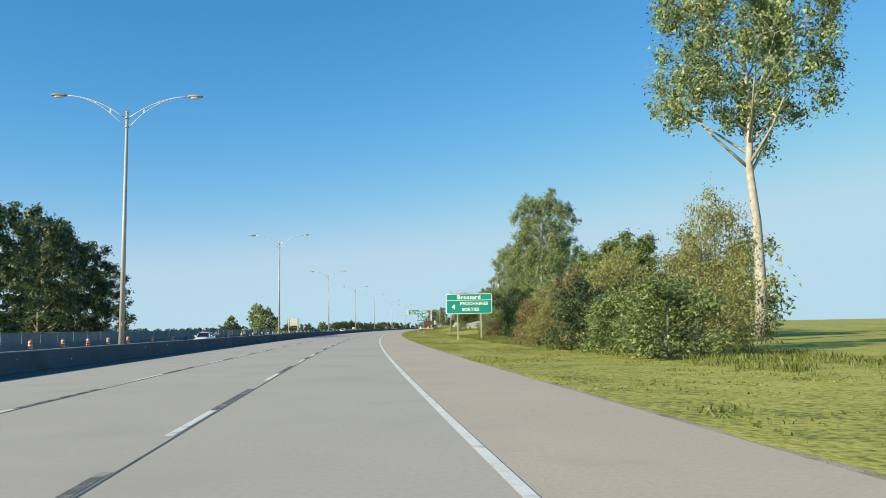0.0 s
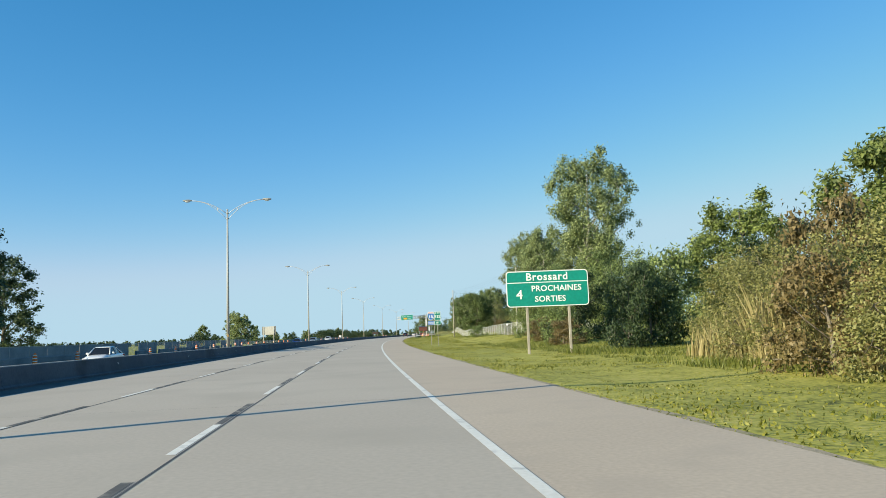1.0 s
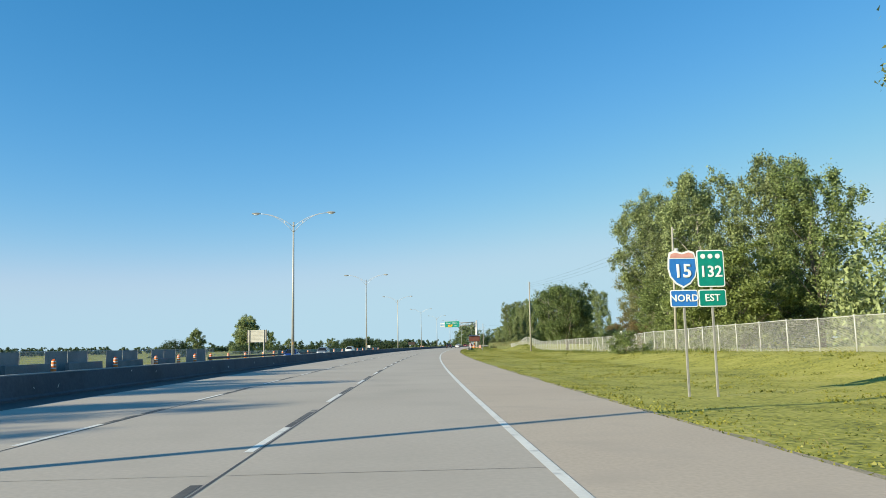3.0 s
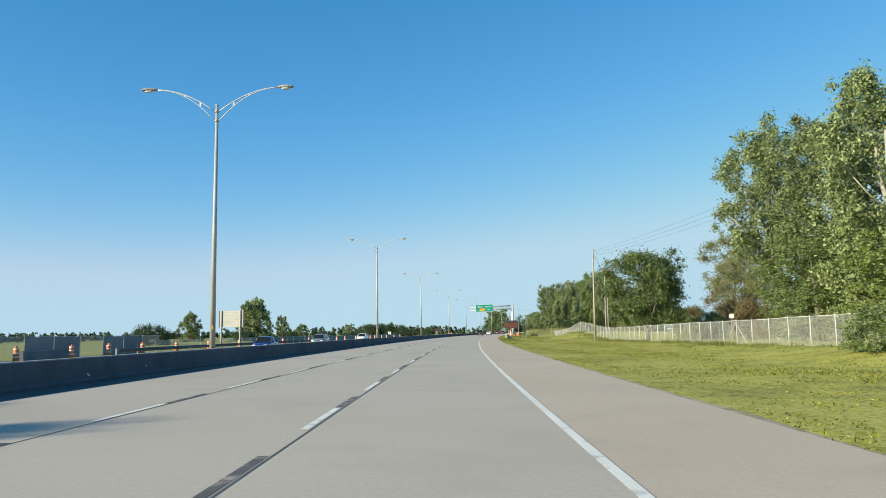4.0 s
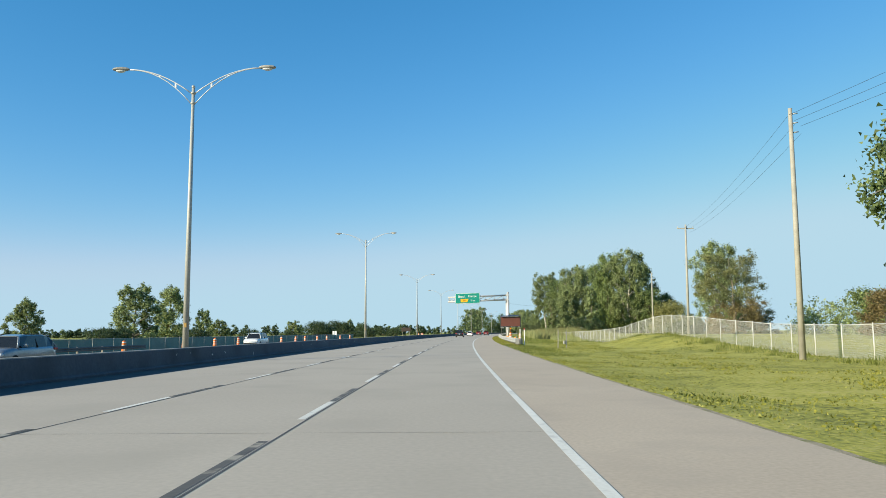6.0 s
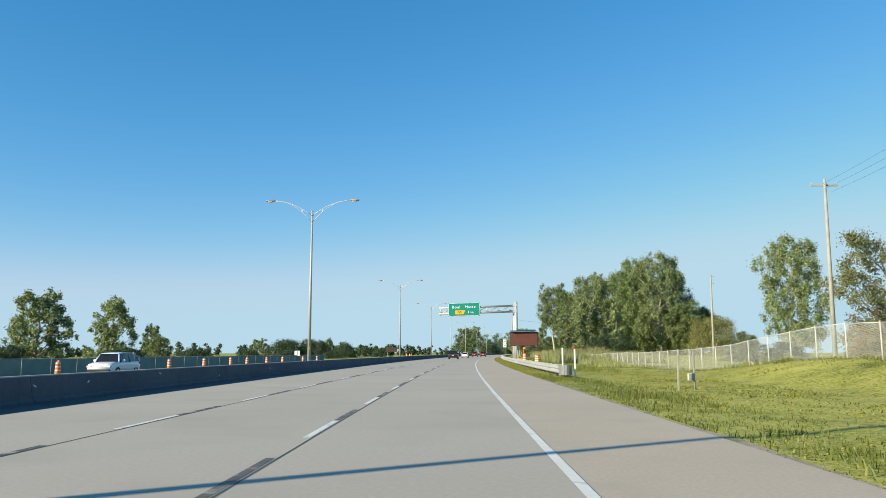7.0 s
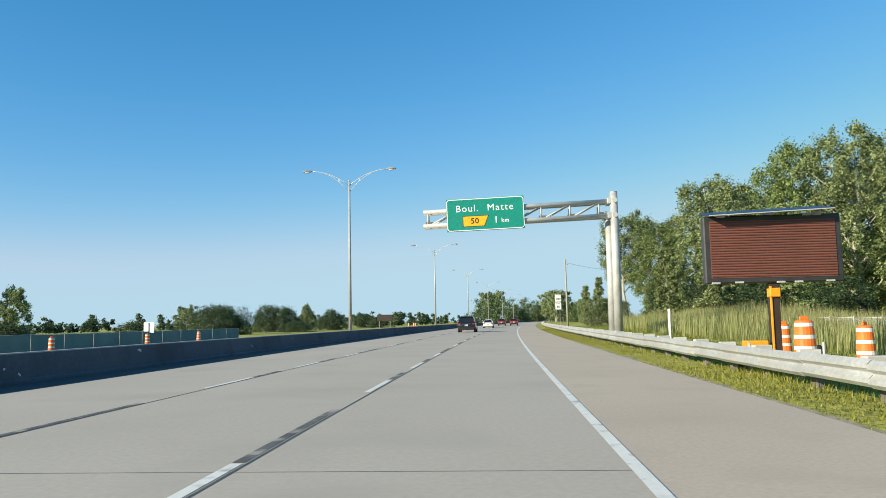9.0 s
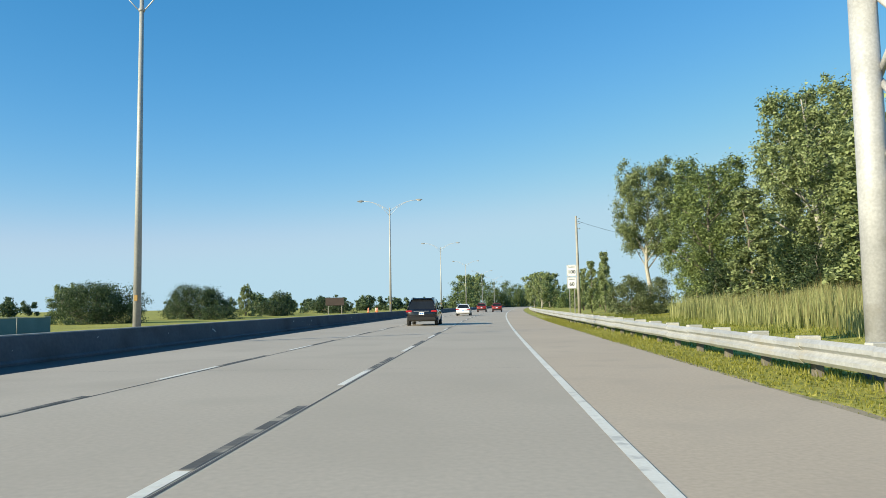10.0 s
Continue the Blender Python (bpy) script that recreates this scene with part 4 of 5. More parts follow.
def box_post(s, n):
    t = thing("junction_box_post", "small grey junction box on a steel post in the grass", "junction box", m=spot(s, n, hills(s, n) - 0.05))
    bm = fresh()
    box(bm, (0, 0, 0.75), (0.07, 0.06, 1.6), 0.008)
    part("post", bm, SIGN_BACK, t)
    bm = fresh()
    box(bm, (-0.12, -0.06, 0.55), (0.3, 0.14, 0.28), 0.015)
    part("junction_box", bm, GALV, t, "grey metal junction box")
    bm = fresh()
    box(bm, (-0.12, -0.134, 0.55), (0.24, 0.008, 0.22), 0.003)
    part("cover", bm, SIGN_BACK, t)


box_post(269.2, 7.9)


def stake(s, n):
    t = thing("wooden_stake", "thin pale wooden stake in the grass", "stake", m=spot(s, n, hills(s, n) - 0.1) @ Matrix.Rotation(radians(1.5), 4, "Y"))
    bm = fresh()
    box(bm, (0, 0, 0.75), (0.07, 0.05, 1.7), 0.008)
    part("shaft", bm, POLE_WOOD, t)
    bm = fresh()
    box(bm, (0, 0, 1.62), (0.05, 0.035, 0.06), 0.012)
    part("tip", bm, POLE_WOOD, t)


stake(268.6, 7.1)


# ---- fences ----
FENCE_N, FENCE_H = 17.4, 1.75


def fence_at(s):
    n = FENCE_N + 1.7 * min(max((308 - s) / 50, 0), 1) + 3.0 * min(max((150 - s) / 40, 0), 1)
    swell = 0.9 * math.exp(-((s - 392) / 36) ** 2)
    return n, hills(s, n) - swell - 0.3 * min(max((s - 305) / 20, 0), 1) - 0.25 * min(max((s - 332) / 15, 0), 1)


def chain_mesh(s0, s1, where, h, cell, r):
    """Diamond wire mesh between two posts, as thin flat wires."""
    n0, z0 = where(s0)
    n1, z1 = where(s1)
    a, b = at(s0, n0, z0), at(s1, n1, z1)
    along = b - a
    ln = along.length
    v, f = [], []
    side = Vector((-along.y, along.x, 0)).normalized() * 0.01

    def wire(u0, w0, u1, w1):
        p, q = a + along * (u0 / ln) + Vector((0, 0, w0)), a + along * (u1 / ln) + Vector((0, 0, w1))
        d = (q - p).normalized().cross(side.normalized()) * r
        k = len(v)
        v.extend([p - d, p + d, q + d, q - d])
        f.append((k, k + 1, k + 2, k + 3))

    u = -h
    while u < ln:
        for sgn in (0, 1):
            c0, c1 = max(u, 0.0), min(u + h, ln)
            if c1 > c0:
                w0, w1 = c0 - u, c1 - u
                if sgn:
                    w0, w1 = h - w0, h - w1
                wire(c0, w0, c1, w1)
        u += cell
    return v, f


def chain_fence():
    t = thing("chain_link_fence", "galvanised chain-link fence with pale posts along the bank", "fence", "", "structure")
    stations = list(np.arange(101.5, 370, 3.05))
    for a, b in zip(stations, stations[1:]):
        n, z = fence_at(a)
        n1, z1 = fence_at(b)
        bm = fresh()
        tube(bm, at(a, n, z - 0.3), at(a, n, z + FENCE_H + 0.08), 0.03, 0.03, 8)
        part("fence_post", bm, FENCE_STEEL, t)
        bm = fresh()
        tube(bm, at(a, n, z + FENCE_H), at(b, n1, z1 + FENCE_H), 0.025, 0.025, 6)
        part("top_rail", bm, FENCE_STEEL, t)
        v, f = chain_mesh(a, b, fence_at, FENCE_H, 0.1, 0.005)
        part("wire_mesh", raw_mesh("wire_mesh", v, f, FENCE_STEEL), None, t)
    for a in (193.0, 330.25):
        n, z = fence_at(a)
        for d in (-2.2, 2.2):
            bm = fresh()
            tube(bm, at(a, n - 0.05, z + 1.6), at(a + d, n - 0.05, z), 0.025, 0.025, 6)
            part("brace", bm, FENCE_STEEL, t)


chain_fence()


def left_fence():
    t = thing("site_fence", "site fence with grey and green screening beyond the opposite carriageway", "fence", "", "structure")
    for a in np.arange(20, 404, 4.0):
        z = -0.38
        h = 1.82 if a < 216 else 1.3
        bm = fresh()
        tube(bm, at(a, -34.6, z - 0.2), at(a, -34.6, z + h + 0.08), 0.025, 0.025, 8)
        part("fence_post", bm, SIGN_BACK, t)
        bm = fresh()
        tube(bm, at(a, -34.6, z + h), at(a + 4, -34.6, z + h), 0.02, 0.02, 6)
        part("top_rail", bm, FENCE_STEEL, t)
        if a > 255 or a < 130 or (a < 216 and a % 12 != 8):
            v = [at(a + 0.05, -34.6, z), at(a + 3.95, -34.6, z), at(a + 3.95, -34.6, z + h - 0.04), at(a + 0.05, -34.6, z + h - 0.04)]
            part("screen", raw_mesh("screen", v, [(0, 1, 2, 3)], SLATE if a > 255 else GREY_SCREEN), None, t)
        else:
            v, f = chain_mesh(a, a + 4, lambda s: (-34.6, -0.38), h, 0.16, 0.012)
            part("wire_mesh", raw_mesh("wire_mesh", v, f, FENCE_STEEL), None, t)


left_fence()


# ---- utility poles and wires ----
def utility_pole(s, n, z, h, lean=0.0, arm=1.1, transformer=False, turn=0.0):
    t = thing("utility_pole", "weathered wooden utility pole with a cross-arm" + (" and grey transformer" if transformer else ""), "utility pole", "utility poles", m=spot(s, n, z, turn) @ Matrix.Rotation(radians(lean), 4, "Y"))
    bm = fresh()
    tube(bm, (0, 0, -0.3), (0, 0, h), 0.17, 0.1, 12)
    part("pole", bm, POLE_WOOD, t)
    if arm:
        bm = fresh()
        box(bm, (0, 0.12, h - 0.45), (2 * arm, 0.1, 0.12), 0.01)
        beam = part("cross_arm", bm, POLE_WOOD, t)
        for x in (-arm + 0.1, 0.15, arm - 0.1):
            bm = fresh()
            tube(bm, (x, 0.12, h - 0.4), (x, 0.12, h - 0.2), 0.045, 0.03, 8)
            part("insulator", bm, GALV, beam)
    else:
        for k in range(3):
            bm = fresh()
            tube(bm, (0.1, 0, h - 0.3 - 0.5 * k), (0.38, 0, h - 0.25 - 0.5 * k), 0.04, 0.03, 8)
            part("insulator", bm, GALV, t)
    if transformer:
        bm = fresh()
        tube(bm, (0.36, 0, h - 3.4), (0.36, 0, h - 2.4), 0.24, 0.24, 14)
        part("transformer", bm, GALV, t, "grey can transformer")
    return t


POLES = [(184.0, 25.9, 0.5, 13.4, 1.2, 0.0, True), (243.3, 16.3, 0.0, 12.9, 0.4, 0.0, False), (294.0, 25.3, 1.2, 12.7, 0.6, 1.0, False), (344.0, 32.3, 0.0, 12.0, 0.5, 0.0, False), (425.0, 7.3, -0.1, 10.2, -0.6, 0.0, False)]
for p in POLES:
    utility_pole(*p[:5], arm=p[5], transformer=p[6])


def wires():
    for (s0, n0, z0, h0, _, _, _), (s1, n1, z1, h1, _, _, _) in zip(POLES[:3], POLES[1:3]):
        for k in range(3):
            bm = fresh()
            pts = []
            for u in np.linspace(0, 1, 13):
                p = at(s0, n0 + 0.3 * k, z0 + h0 - 0.35 - 0.5 * k).lerp(at(s1, n1 + 0.3 * k, z1 + h1 - 0.35 - 0.3 * k), u)
                pts.append(p - Vector((0, 0, 1.2 * 4 * u * (1 - u) * 0.5)))
            pipe(bm, pts, [0.008] * 13, 4)
            solid("overhead_wire", bm, WIRE, "thin black overhead wire strung between utility poles", "wire", "overhead wires")


wires()
bm = fresh()
line = [at(425.0, 7.3, 9.6).lerp(at(446.0, 19.0, 9.4), u) - Vector((0, 0, 1.1 * u * (1 - u))) for u in np.linspace(0, 1, 9)]
pipe(bm, line, [0.015] * 9, 4)
solid("overhead_wire", bm, WIRE, "thin black overhead wire running into the trees", "wire", "overhead wires")


# ---- plants ----
def leaf_cloud(name, clumps, count, size, material, seed, upright=0.8):
    """Many small folded leaves gathered round clump centres (x, y, z, radius), with gaps between the clumps."""
    g = np.random.default_rng(seed)
    c = np.array(clumps, dtype=float)
    w = c[:, 3] ** 2.2
    idx = g.choice(len(c), count, p=w / w.sum())
    d = g.normal(size=(count, 3))
    d /= np.linalg.norm(d, axis=1)[:, None]
    r = c[idx, 3] * np.abs(g.normal(0.62, 0.34, count))
    pos = c[idx, :3] + d * r[:, None] * np.array([1, 1, upright])
    pos[:, 2] = np.maximum(pos[:, 2], 0.05)
    nrm = d + g.normal(size=(count, 3)) * 0.8
    nrm[:, 2] += 0.3
    nrm /= np.linalg.norm(nrm, axis=1)[:, None]
    a = np.cross(nrm, g.normal(size=(count, 3)))
    a /= np.linalg.norm(a, axis=1)[:, None] + 1e-9
    b = np.cross(nrm, a)
    sz = size * g.uniform(0.6, 1.35, count)[:, None]
    v = np.empty((count, 3, 3))
    v[:, 0], v[:, 1] = pos - a * sz * 0.5 - b * sz * 0.34, pos - a * sz * 0.4 + b * sz * 0.36
    v[:, 2] = pos + a * sz * 0.62 + nrm * sz * 0.1
    v = v.reshape(-1, 3)
    me = bpy.data.meshes.new(name)
    me.vertices.add(len(v))
    me.vertices.foreach_set("co", v.ravel())
    me.loops.add(len(v))
    me.loops.foreach_set("vertex_index", np.arange(len(v)))
    me.polygons.add(count)
    me.polygons.foreach_set("loop_start", np.arange(0, 3 * count, 3))
    me.update(calc_edges=True)
    me.materials.append(material)
    return me


def wood(height, trunk_r, lobes, tips, seed, material, fork=0.3):
    """A tapered, slightly bent trunk, limbs that reach the lobes of the crown, and branches from them to the clumps."""
    g = np.random.default_rng(seed)
    bm = fresh()
    n = 7
    pts = [Vector((g.normal() * 0.014 * height * (i > 0), g.normal() * 0.014 * height * (i > 0), height * 0.9 * i / (n - 1) - (0.2 if i == 0 else 0))) for i in range(n)]
    rad = [trunk_r * (1 - 0.88 * i / (n - 1)) for i in range(n)]
    pipe(bm, pts, rad, 8)
    for x, y, z, r in lobes:
        z0 = max(height * 0.1, z - (0.45 + 0.6 * fork) * math.hypot(x, y) - r * 0.9)
        u = min(z0 / (height * 0.9), 0.95) * (n - 1)
        i = int(u)
        base = pts[i].lerp(pts[min(i + 1, n - 1)], u - i)
        tip = Vector((x, y, z))
        mid = base.lerp(tip, 0.55) + Vector((g.normal() * 0.05 * r, g.normal() * 0.05 * r, -0.08 * r))
        r0 = max(0.42 * rad[i], 0.03)
        pipe(bm, [base, mid, tip], [r0, r0 * 0.65, r0 * 0.35], 5)
        near = sorted(tips, key=lambda c: (c[0] - x) ** 2 + (c[1] - y) ** 2 + (c[2] - z) ** 2)[:3]
        for cx, cy, cz, cr in near:
            pipe(bm, [tip, tip.lerp(Vector((cx, cy, cz)), 0.5) + Vector((0, 0, 0.08 * r)), Vector((cx, cy, cz + cr * 0.5))], [r0 * 0.33, r0 * 0.24, r0 * 0.12], 4)
    return finish(bm, "trunk", material)


def crown_width(shape, radius, k):
    """Half width of a crown at k of its depth, 0 at the bottom and 1 at the top."""
    if shape == "oval":
        return radius * math.sqrt(max(0.06, 1 - (2 * k - 0.85) ** 2 / 1.6))
    if shape == "column":
        return radius * (1 - 0.75 * k) ** 0.6
    if shape == "dome":
        return radius * math.sqrt(max(0.04, 1 - k ** 2))
    return radius * min(1.0, 0.82 + 0.5 * k, 0.62 + 2.2 * (1 - k))


def crown_clumps(height, radius, low, count, seed, shape="oval", clump=0.3, ragged=0.35):
    """The lobes of a crown, and the leaf clumps (x, y, z, radius) over them; gaps stay between the lobes."""
    g = np.random.default_rng(seed)
    n = max(8, count // 9)
    per = max(int(count * 0.62 / n), 3)
    lobes, out = [], []
    for i in range(n):
        k = (i + g.uniform(0, 1)) / n * 0.95
        z, wide = height * (low + (1 - low) * k), crown_width(shape, radius, k)
        a = i * 2.4 + g.normal() * 0.5
        size = radius * g.uniform(0.2, 0.2 + 0.55 * ragged) * (1.0 - 0.3 * k)
        q = max(wide - size * 0.7, 0.0) * g.uniform(0.5, 1.0 + 0.45 * ragged)
        x, y = q * math.cos(a), q * math.sin(a)
        lobes.append((x, y, z, size))
        for c in range(per):
            d = Vector((g.normal() + 0.45 * math.cos(a), g.normal() + 0.45 * math.sin(a), g.normal() + 0.25)).normalized() * (size * g.uniform(0.4, 1.1))
            top = min(max(z + d.z * 1.2, height * low * 0.8), height)
            out.append((x + d.x, y + d.y, top, radius * clump * g.uniform(0.45, 1.0)))
            if c % 4 == 0:  # small tufts that break the outline
                out.append((x + d.x * 1.5, y + d.y * 1.5, min(top + abs(d.z) * 0.35, height * 1.03), radius * clump * g.uniform(0.25, 0.45)))
    for i in range(int(count * 0.65)):  # the leaves between the lobes
        k = (i + g.uniform(0, 1)) / (count * 0.65) * 0.9
        a, q = g.uniform(0, 2 * math.pi), crown_width(shape, radius, k) * g.uniform(0.1, 0.85) ** 0.7
        out.append((q * math.cos(a), q * math.sin(a), height * (low + (1 - low) * k), radius * clump * g.uniform(0.6, 1.15)))
    return lobes, out


def tree_kind(label, height, radius, low, clumps, leaves, size, leaf, seed, shape="oval", trunk=0.25, bark=None, clump=0.3, name="tree", category="tree", group="roadside trees", low_leaf=None, split=0.5, upright=0.8, ragged=0.28):
    t = thing(name, label, category, group)
    lobes, cl = crown_clumps(height, radius, low, clumps, seed, shape, clump, ragged)
    part("trunk", wood(height, trunk, lobes, cl[::3], seed + 1, bark or BARK), None, t)
    if low_leaf:
        lower = [c for c in cl if c[2] < height * split]
        upper = [c for c in cl if c[2] >= height * split]
        part("crown", leaf_cloud("crown", upper, leaves * len(upper) // len(cl), size, leaf, seed + 2), None, t)
        part("lower_crown", leaf_cloud("lower_crown", lower, leaves * len(lower) // len(cl), size, low_leaf, seed + 3), None, t, "thin rusty lower leaves")
    else:
        part("crown", leaf_cloud("crown", cl, leaves, size, leaf, seed + 2, upright), None, t)
    return t


def put_all(kind, places, z=None):
    """First place for the made plant, copies for the rest: s, n, height factor, width factor, turn."""
    for s, n, h, w, turn in places[1:]:
        copy_thing(kind, spot(s, n, hills(s, n) - 0.05, turn, (w, w, h)))
    s, n, h, w, turn = places[0]
    kind.matrix_world = spot(s, n, hills(s, n) - 0.05, turn, (w, w, h))


poplar_a = tree_kind("tall cottonwood with grey-green airy crown and pale limbs", 21, 5.6, 0.12, 230, 38000, 0.25, LEAF_POPLAR, 11, trunk=0.36, bark=PALE_BARK, clump=0.16, upright=1.35)
put_all(poplar_a, [(202, 35.5, 1.2, 1.15, 70), (195, 43, 1.2, 1.1, 150), (400, 38, 1.06, 1.1, 220), (421, 30, 0.95, 1.1, 300), (412, 25, 0.92, 1.0, 20), (408, 42, 0.95, 0.95, 120), (352, 46.5, 0.9, 0.95, 190)])
high_poplar = tree_kind("tall lone cottonwood with a high ragged crown", 25.5, 6.4, 0.4, 220, 40000, 0.26, LEAF_POPLAR, 29, trunk=0.42, bark=PALE_BARK, clump=0.16, upright=1.3)
put_all(high_poplar, [(137.5, 29.5, 1.0, 1.0, 0), (224, 34.5, 1.0, 1.02, 120), (214, 37, 0.92, 1.0, 230), (450, 19.2, 0.8, 0.82, 40)])
over_poplar = tree_kind("very tall cottonwood whose crown hangs high over the shrubs", 30, 8.2, 0.56, 200, 30000, 0.27, LEAF_POPLAR, 33, trunk=0.5, bark=PALE_BARK, clump=0.14, upright=1.2)
put_all(over_poplar, [(54, 28.5, 1.0, 1.0, 40)])
poplar_b = tree_kind("tall poplar with dense green crown", 22, 5.6, 0.08, 220, 32000, 0.27, LEAF_GREEN, 23, trunk=0.34, clump=0.17, upright=1.35)
put_all(poplar_b, [(398, 42, 0.52, 0.8, 30), (405, 33, 0.98, 0.95, 80), (431, 22, 0.78, 0.95, 160), (446, 25, 0.82, 0.95, 250), (221, 36, 0.55, 0.92, 15), (211, 33, 0.5, 0.85, 115), (434, 38, 1.0, 1.1, 60), (188, 44, 1.0, 1.0, 200)])
round_tree = tree_kind("round bushy broadleaf tree with dense green crown beyond the fence", 10.3, 4.9, 0.18, 210, 40000, 0.2, LEAF_ROUND, 37, "block", 0.26, clump=0.22, ragged=0.15)
put_all(round_tree, [(234.5, 21.8, 1.14, 1.08, 0), (408, 47, 1.05, 1.0, 40), (560, 24, 0.8, 1.0, 20)])
rust_tree = tree_kind("broad airy tree with olive crown and rusty lower leaves", 15, 5.6, 0.08, 150, 26000, 0.2, LEAF_OLIVE, 41, "oval", 0.28, clump=0.2, low_leaf=LEAF_BROWN, split=0.42)
put_all(rust_tree, [(262, 42, 1.16, 1.1, 0), (300, 32.5, 0.78, 0.82, 90), (248, 39, 0.85, 0.95, 200)])
yellow_tree = tree_kind("broad tree with yellow-green crown behind the fence", 13.5, 5.5, 0.06, 150, 30000, 0.28, LEAF_YELLOW, 43, "oval", 0.28, clump=0.21)
put_all(yellow_tree, [(217, 41, 1.0, 1.0, 0), (86, 26, 0.76, 0.8, 50), (186, 34, 0.9, 1.0, 130), (64, 22, 0.7, 0.7, 200), (190, 30, 0.6, 0.8, 260)])
shrub_dark = tree_kind("dense dark green roadside shrub", 4.6, 2.7, 0.02, 80, 8500, 0.15, LEAF_DARK, 53, "dome", 0.1, clump=0.26, name="shrub", category="shrub", group="roadside shrubs")
put_all(shrub_dark, [(42, 11.6, 0.85, 0.95, 0), (100, 17.5, 1.3, 1.2, 60), (80, 16.4, 1.15, 0.9, 220), (72, 21, 1.4, 1.2, 45), (78, 14.4, 1.06, 0.75, 75), (376, 26, 0.8, 1.2, 33), (390, 24, 0.9, 1.2, 133), (404, 22, 1.0, 1.2, 233), (418, 20, 1.1, 1.2, 83), (340, 40, 0.6, 1.5, 10), (306, 37, 1.0, 1.3, 190)])
shrub_green = tree_kind("leafy bright green roadside shrub", 4.2, 2.5, 0.02, 80, 8500, 0.15, LEAF_GREEN, 59, "dome", 0.1, clump=0.26, name="shrub", category="shrub", group="roadside shrubs")
put_all(shrub_green, [(36, 11.6, 0.75, 0.9, 0), (96, 15.0, 0.8, 0.8, 60), (112, 17.5, 0.9, 0.9, 90), (60, 17.5, 1.1, 1.1, 200), (82, 18.5, 1.5, 1.3, 20), (29, 11.0, 0.8, 1.0, 310), (119, 17.0, 0.9, 0.95, 145), (168.5, 16.5, 0.5, 0.7, 70), (250, 31, 0.8, 1.0, 70), (238, 31, 0.9, 1.0, 170), (312, 38, 1.2, 1.3, 25), (282, 40, 1.2, 1.3, 240)])
thicket = tree_kind("low dense green thicket tree at the edge of the grass", 8.0, 4.0, 0.03, 150, 26000, 0.17, LEAF_GREEN, 63, "block", 0.14, clump=0.22, name="thicket_tree")
put_all(thicket, [(118, 20, 0.8, 0.9, 130), (123, 22, 0.95, 1.0, 20), (107, 23, 1.0, 1.0, 300), (127, 25, 1.05, 1.05, 210)])
shrub_tan = tree_kind("shrub with tan seed heads and yellow-green leaves", 4.4, 2.6, 0.02, 90, 14000, 0.085, LEAF_TAN, 61, "dome", 0.1, clump=0.26, name="shrub", category="shrub", group="roadside shrubs")
put_all(shrub_tan, [(51, 12.0, 0.95, 1.0, 0), (57, 13.0, 0.9, 1.0, 120), (34, 14.5, 1.25, 1.1, 220), (66, 15.2, 0.95, 1.0, 40), (60.5, 13.2, 0.8, 0.9, 10), (46, 15.0, 1.4, 1.2, 290), (71, 19.0, 1.2, 1.1, 180), (40, 18.5, 1.9, 1.3, 100)])
olive_dome = tree_kind("broad rounded olive-tan thicket behind the chain-link fence", 6.4, 5.2, 0.02, 190, 28000, 0.16, LEAF_TAN, 107, "dome", 0.14, clump=0.24, name="bush", category="shrub", group="roadside shrubs", ragged=0.1)
put_all(olive_dome, [(391, 46.5, 1.2, 1.2, 0)])
shrub_rust = tree_kind("thin shrub with rusty dry leaves", 4.0, 2.4, 0.02, 60, 8000, 0.14, LEAF_BROWN, 67, "dome", 0.1, clump=0.25, name="shrub", category="shrub", group="roadside shrubs")
put_all(shrub_rust, [(54, 11.4, 0.85, 0.8, 0), (60, 16, 1.5, 1.0, 60), (92, 14.0, 0.55, 0.7, 120), (105, 15.5, 0.6, 0.8, 220), (228, 33, 1.2, 1.2, 10), (275, 38, 1.2, 1.2, 140)])
shrub_pale = tree_kind("pale grey-green willow shrub among tall grass", 4.0, 2.6, 0.02, 80, 12000, 0.14, LEAF_PALE, 71, "dome", 0.1, clump=0.25, name="shrub", category="shrub", group="roadside shrubs")
put_all(shrub_pale, [(420, 11.6, 0.9, 1.0, 0), (350, 38, 0.8, 1.2, 120), (428, 15, 0.9, 1.0, 70), (381, 49, 1.1, 1.1, 210)])
spire = tree_kind("narrow columnar poplar with upright branches", 12, 1.5, 0.05, 80, 8500, 0.24, LEAF_POPLAR, 73, "column", 0.13, clump=0.34)
put_all(spire, [(491, 18, 1.0, 0.85, 0), (509, 15.5, 0.8, 0.9, 100), (470, 13.5, 0.75, 0.75, 200), (478, 16.5, 0.85, 0.8, 30), (525, 17, 0.7, 0.9, 30), (540, 16, 0.6, 1.0, 300), (396, 21, 1.0, 1.3, 60), (408, 18.5, 0.85, 1.2, 160), (390, 27, 1.05, 1.5, 260), (560, 17, 0.7, 1.0, 220), (400, 24, 1.15, 1.3, 90)])

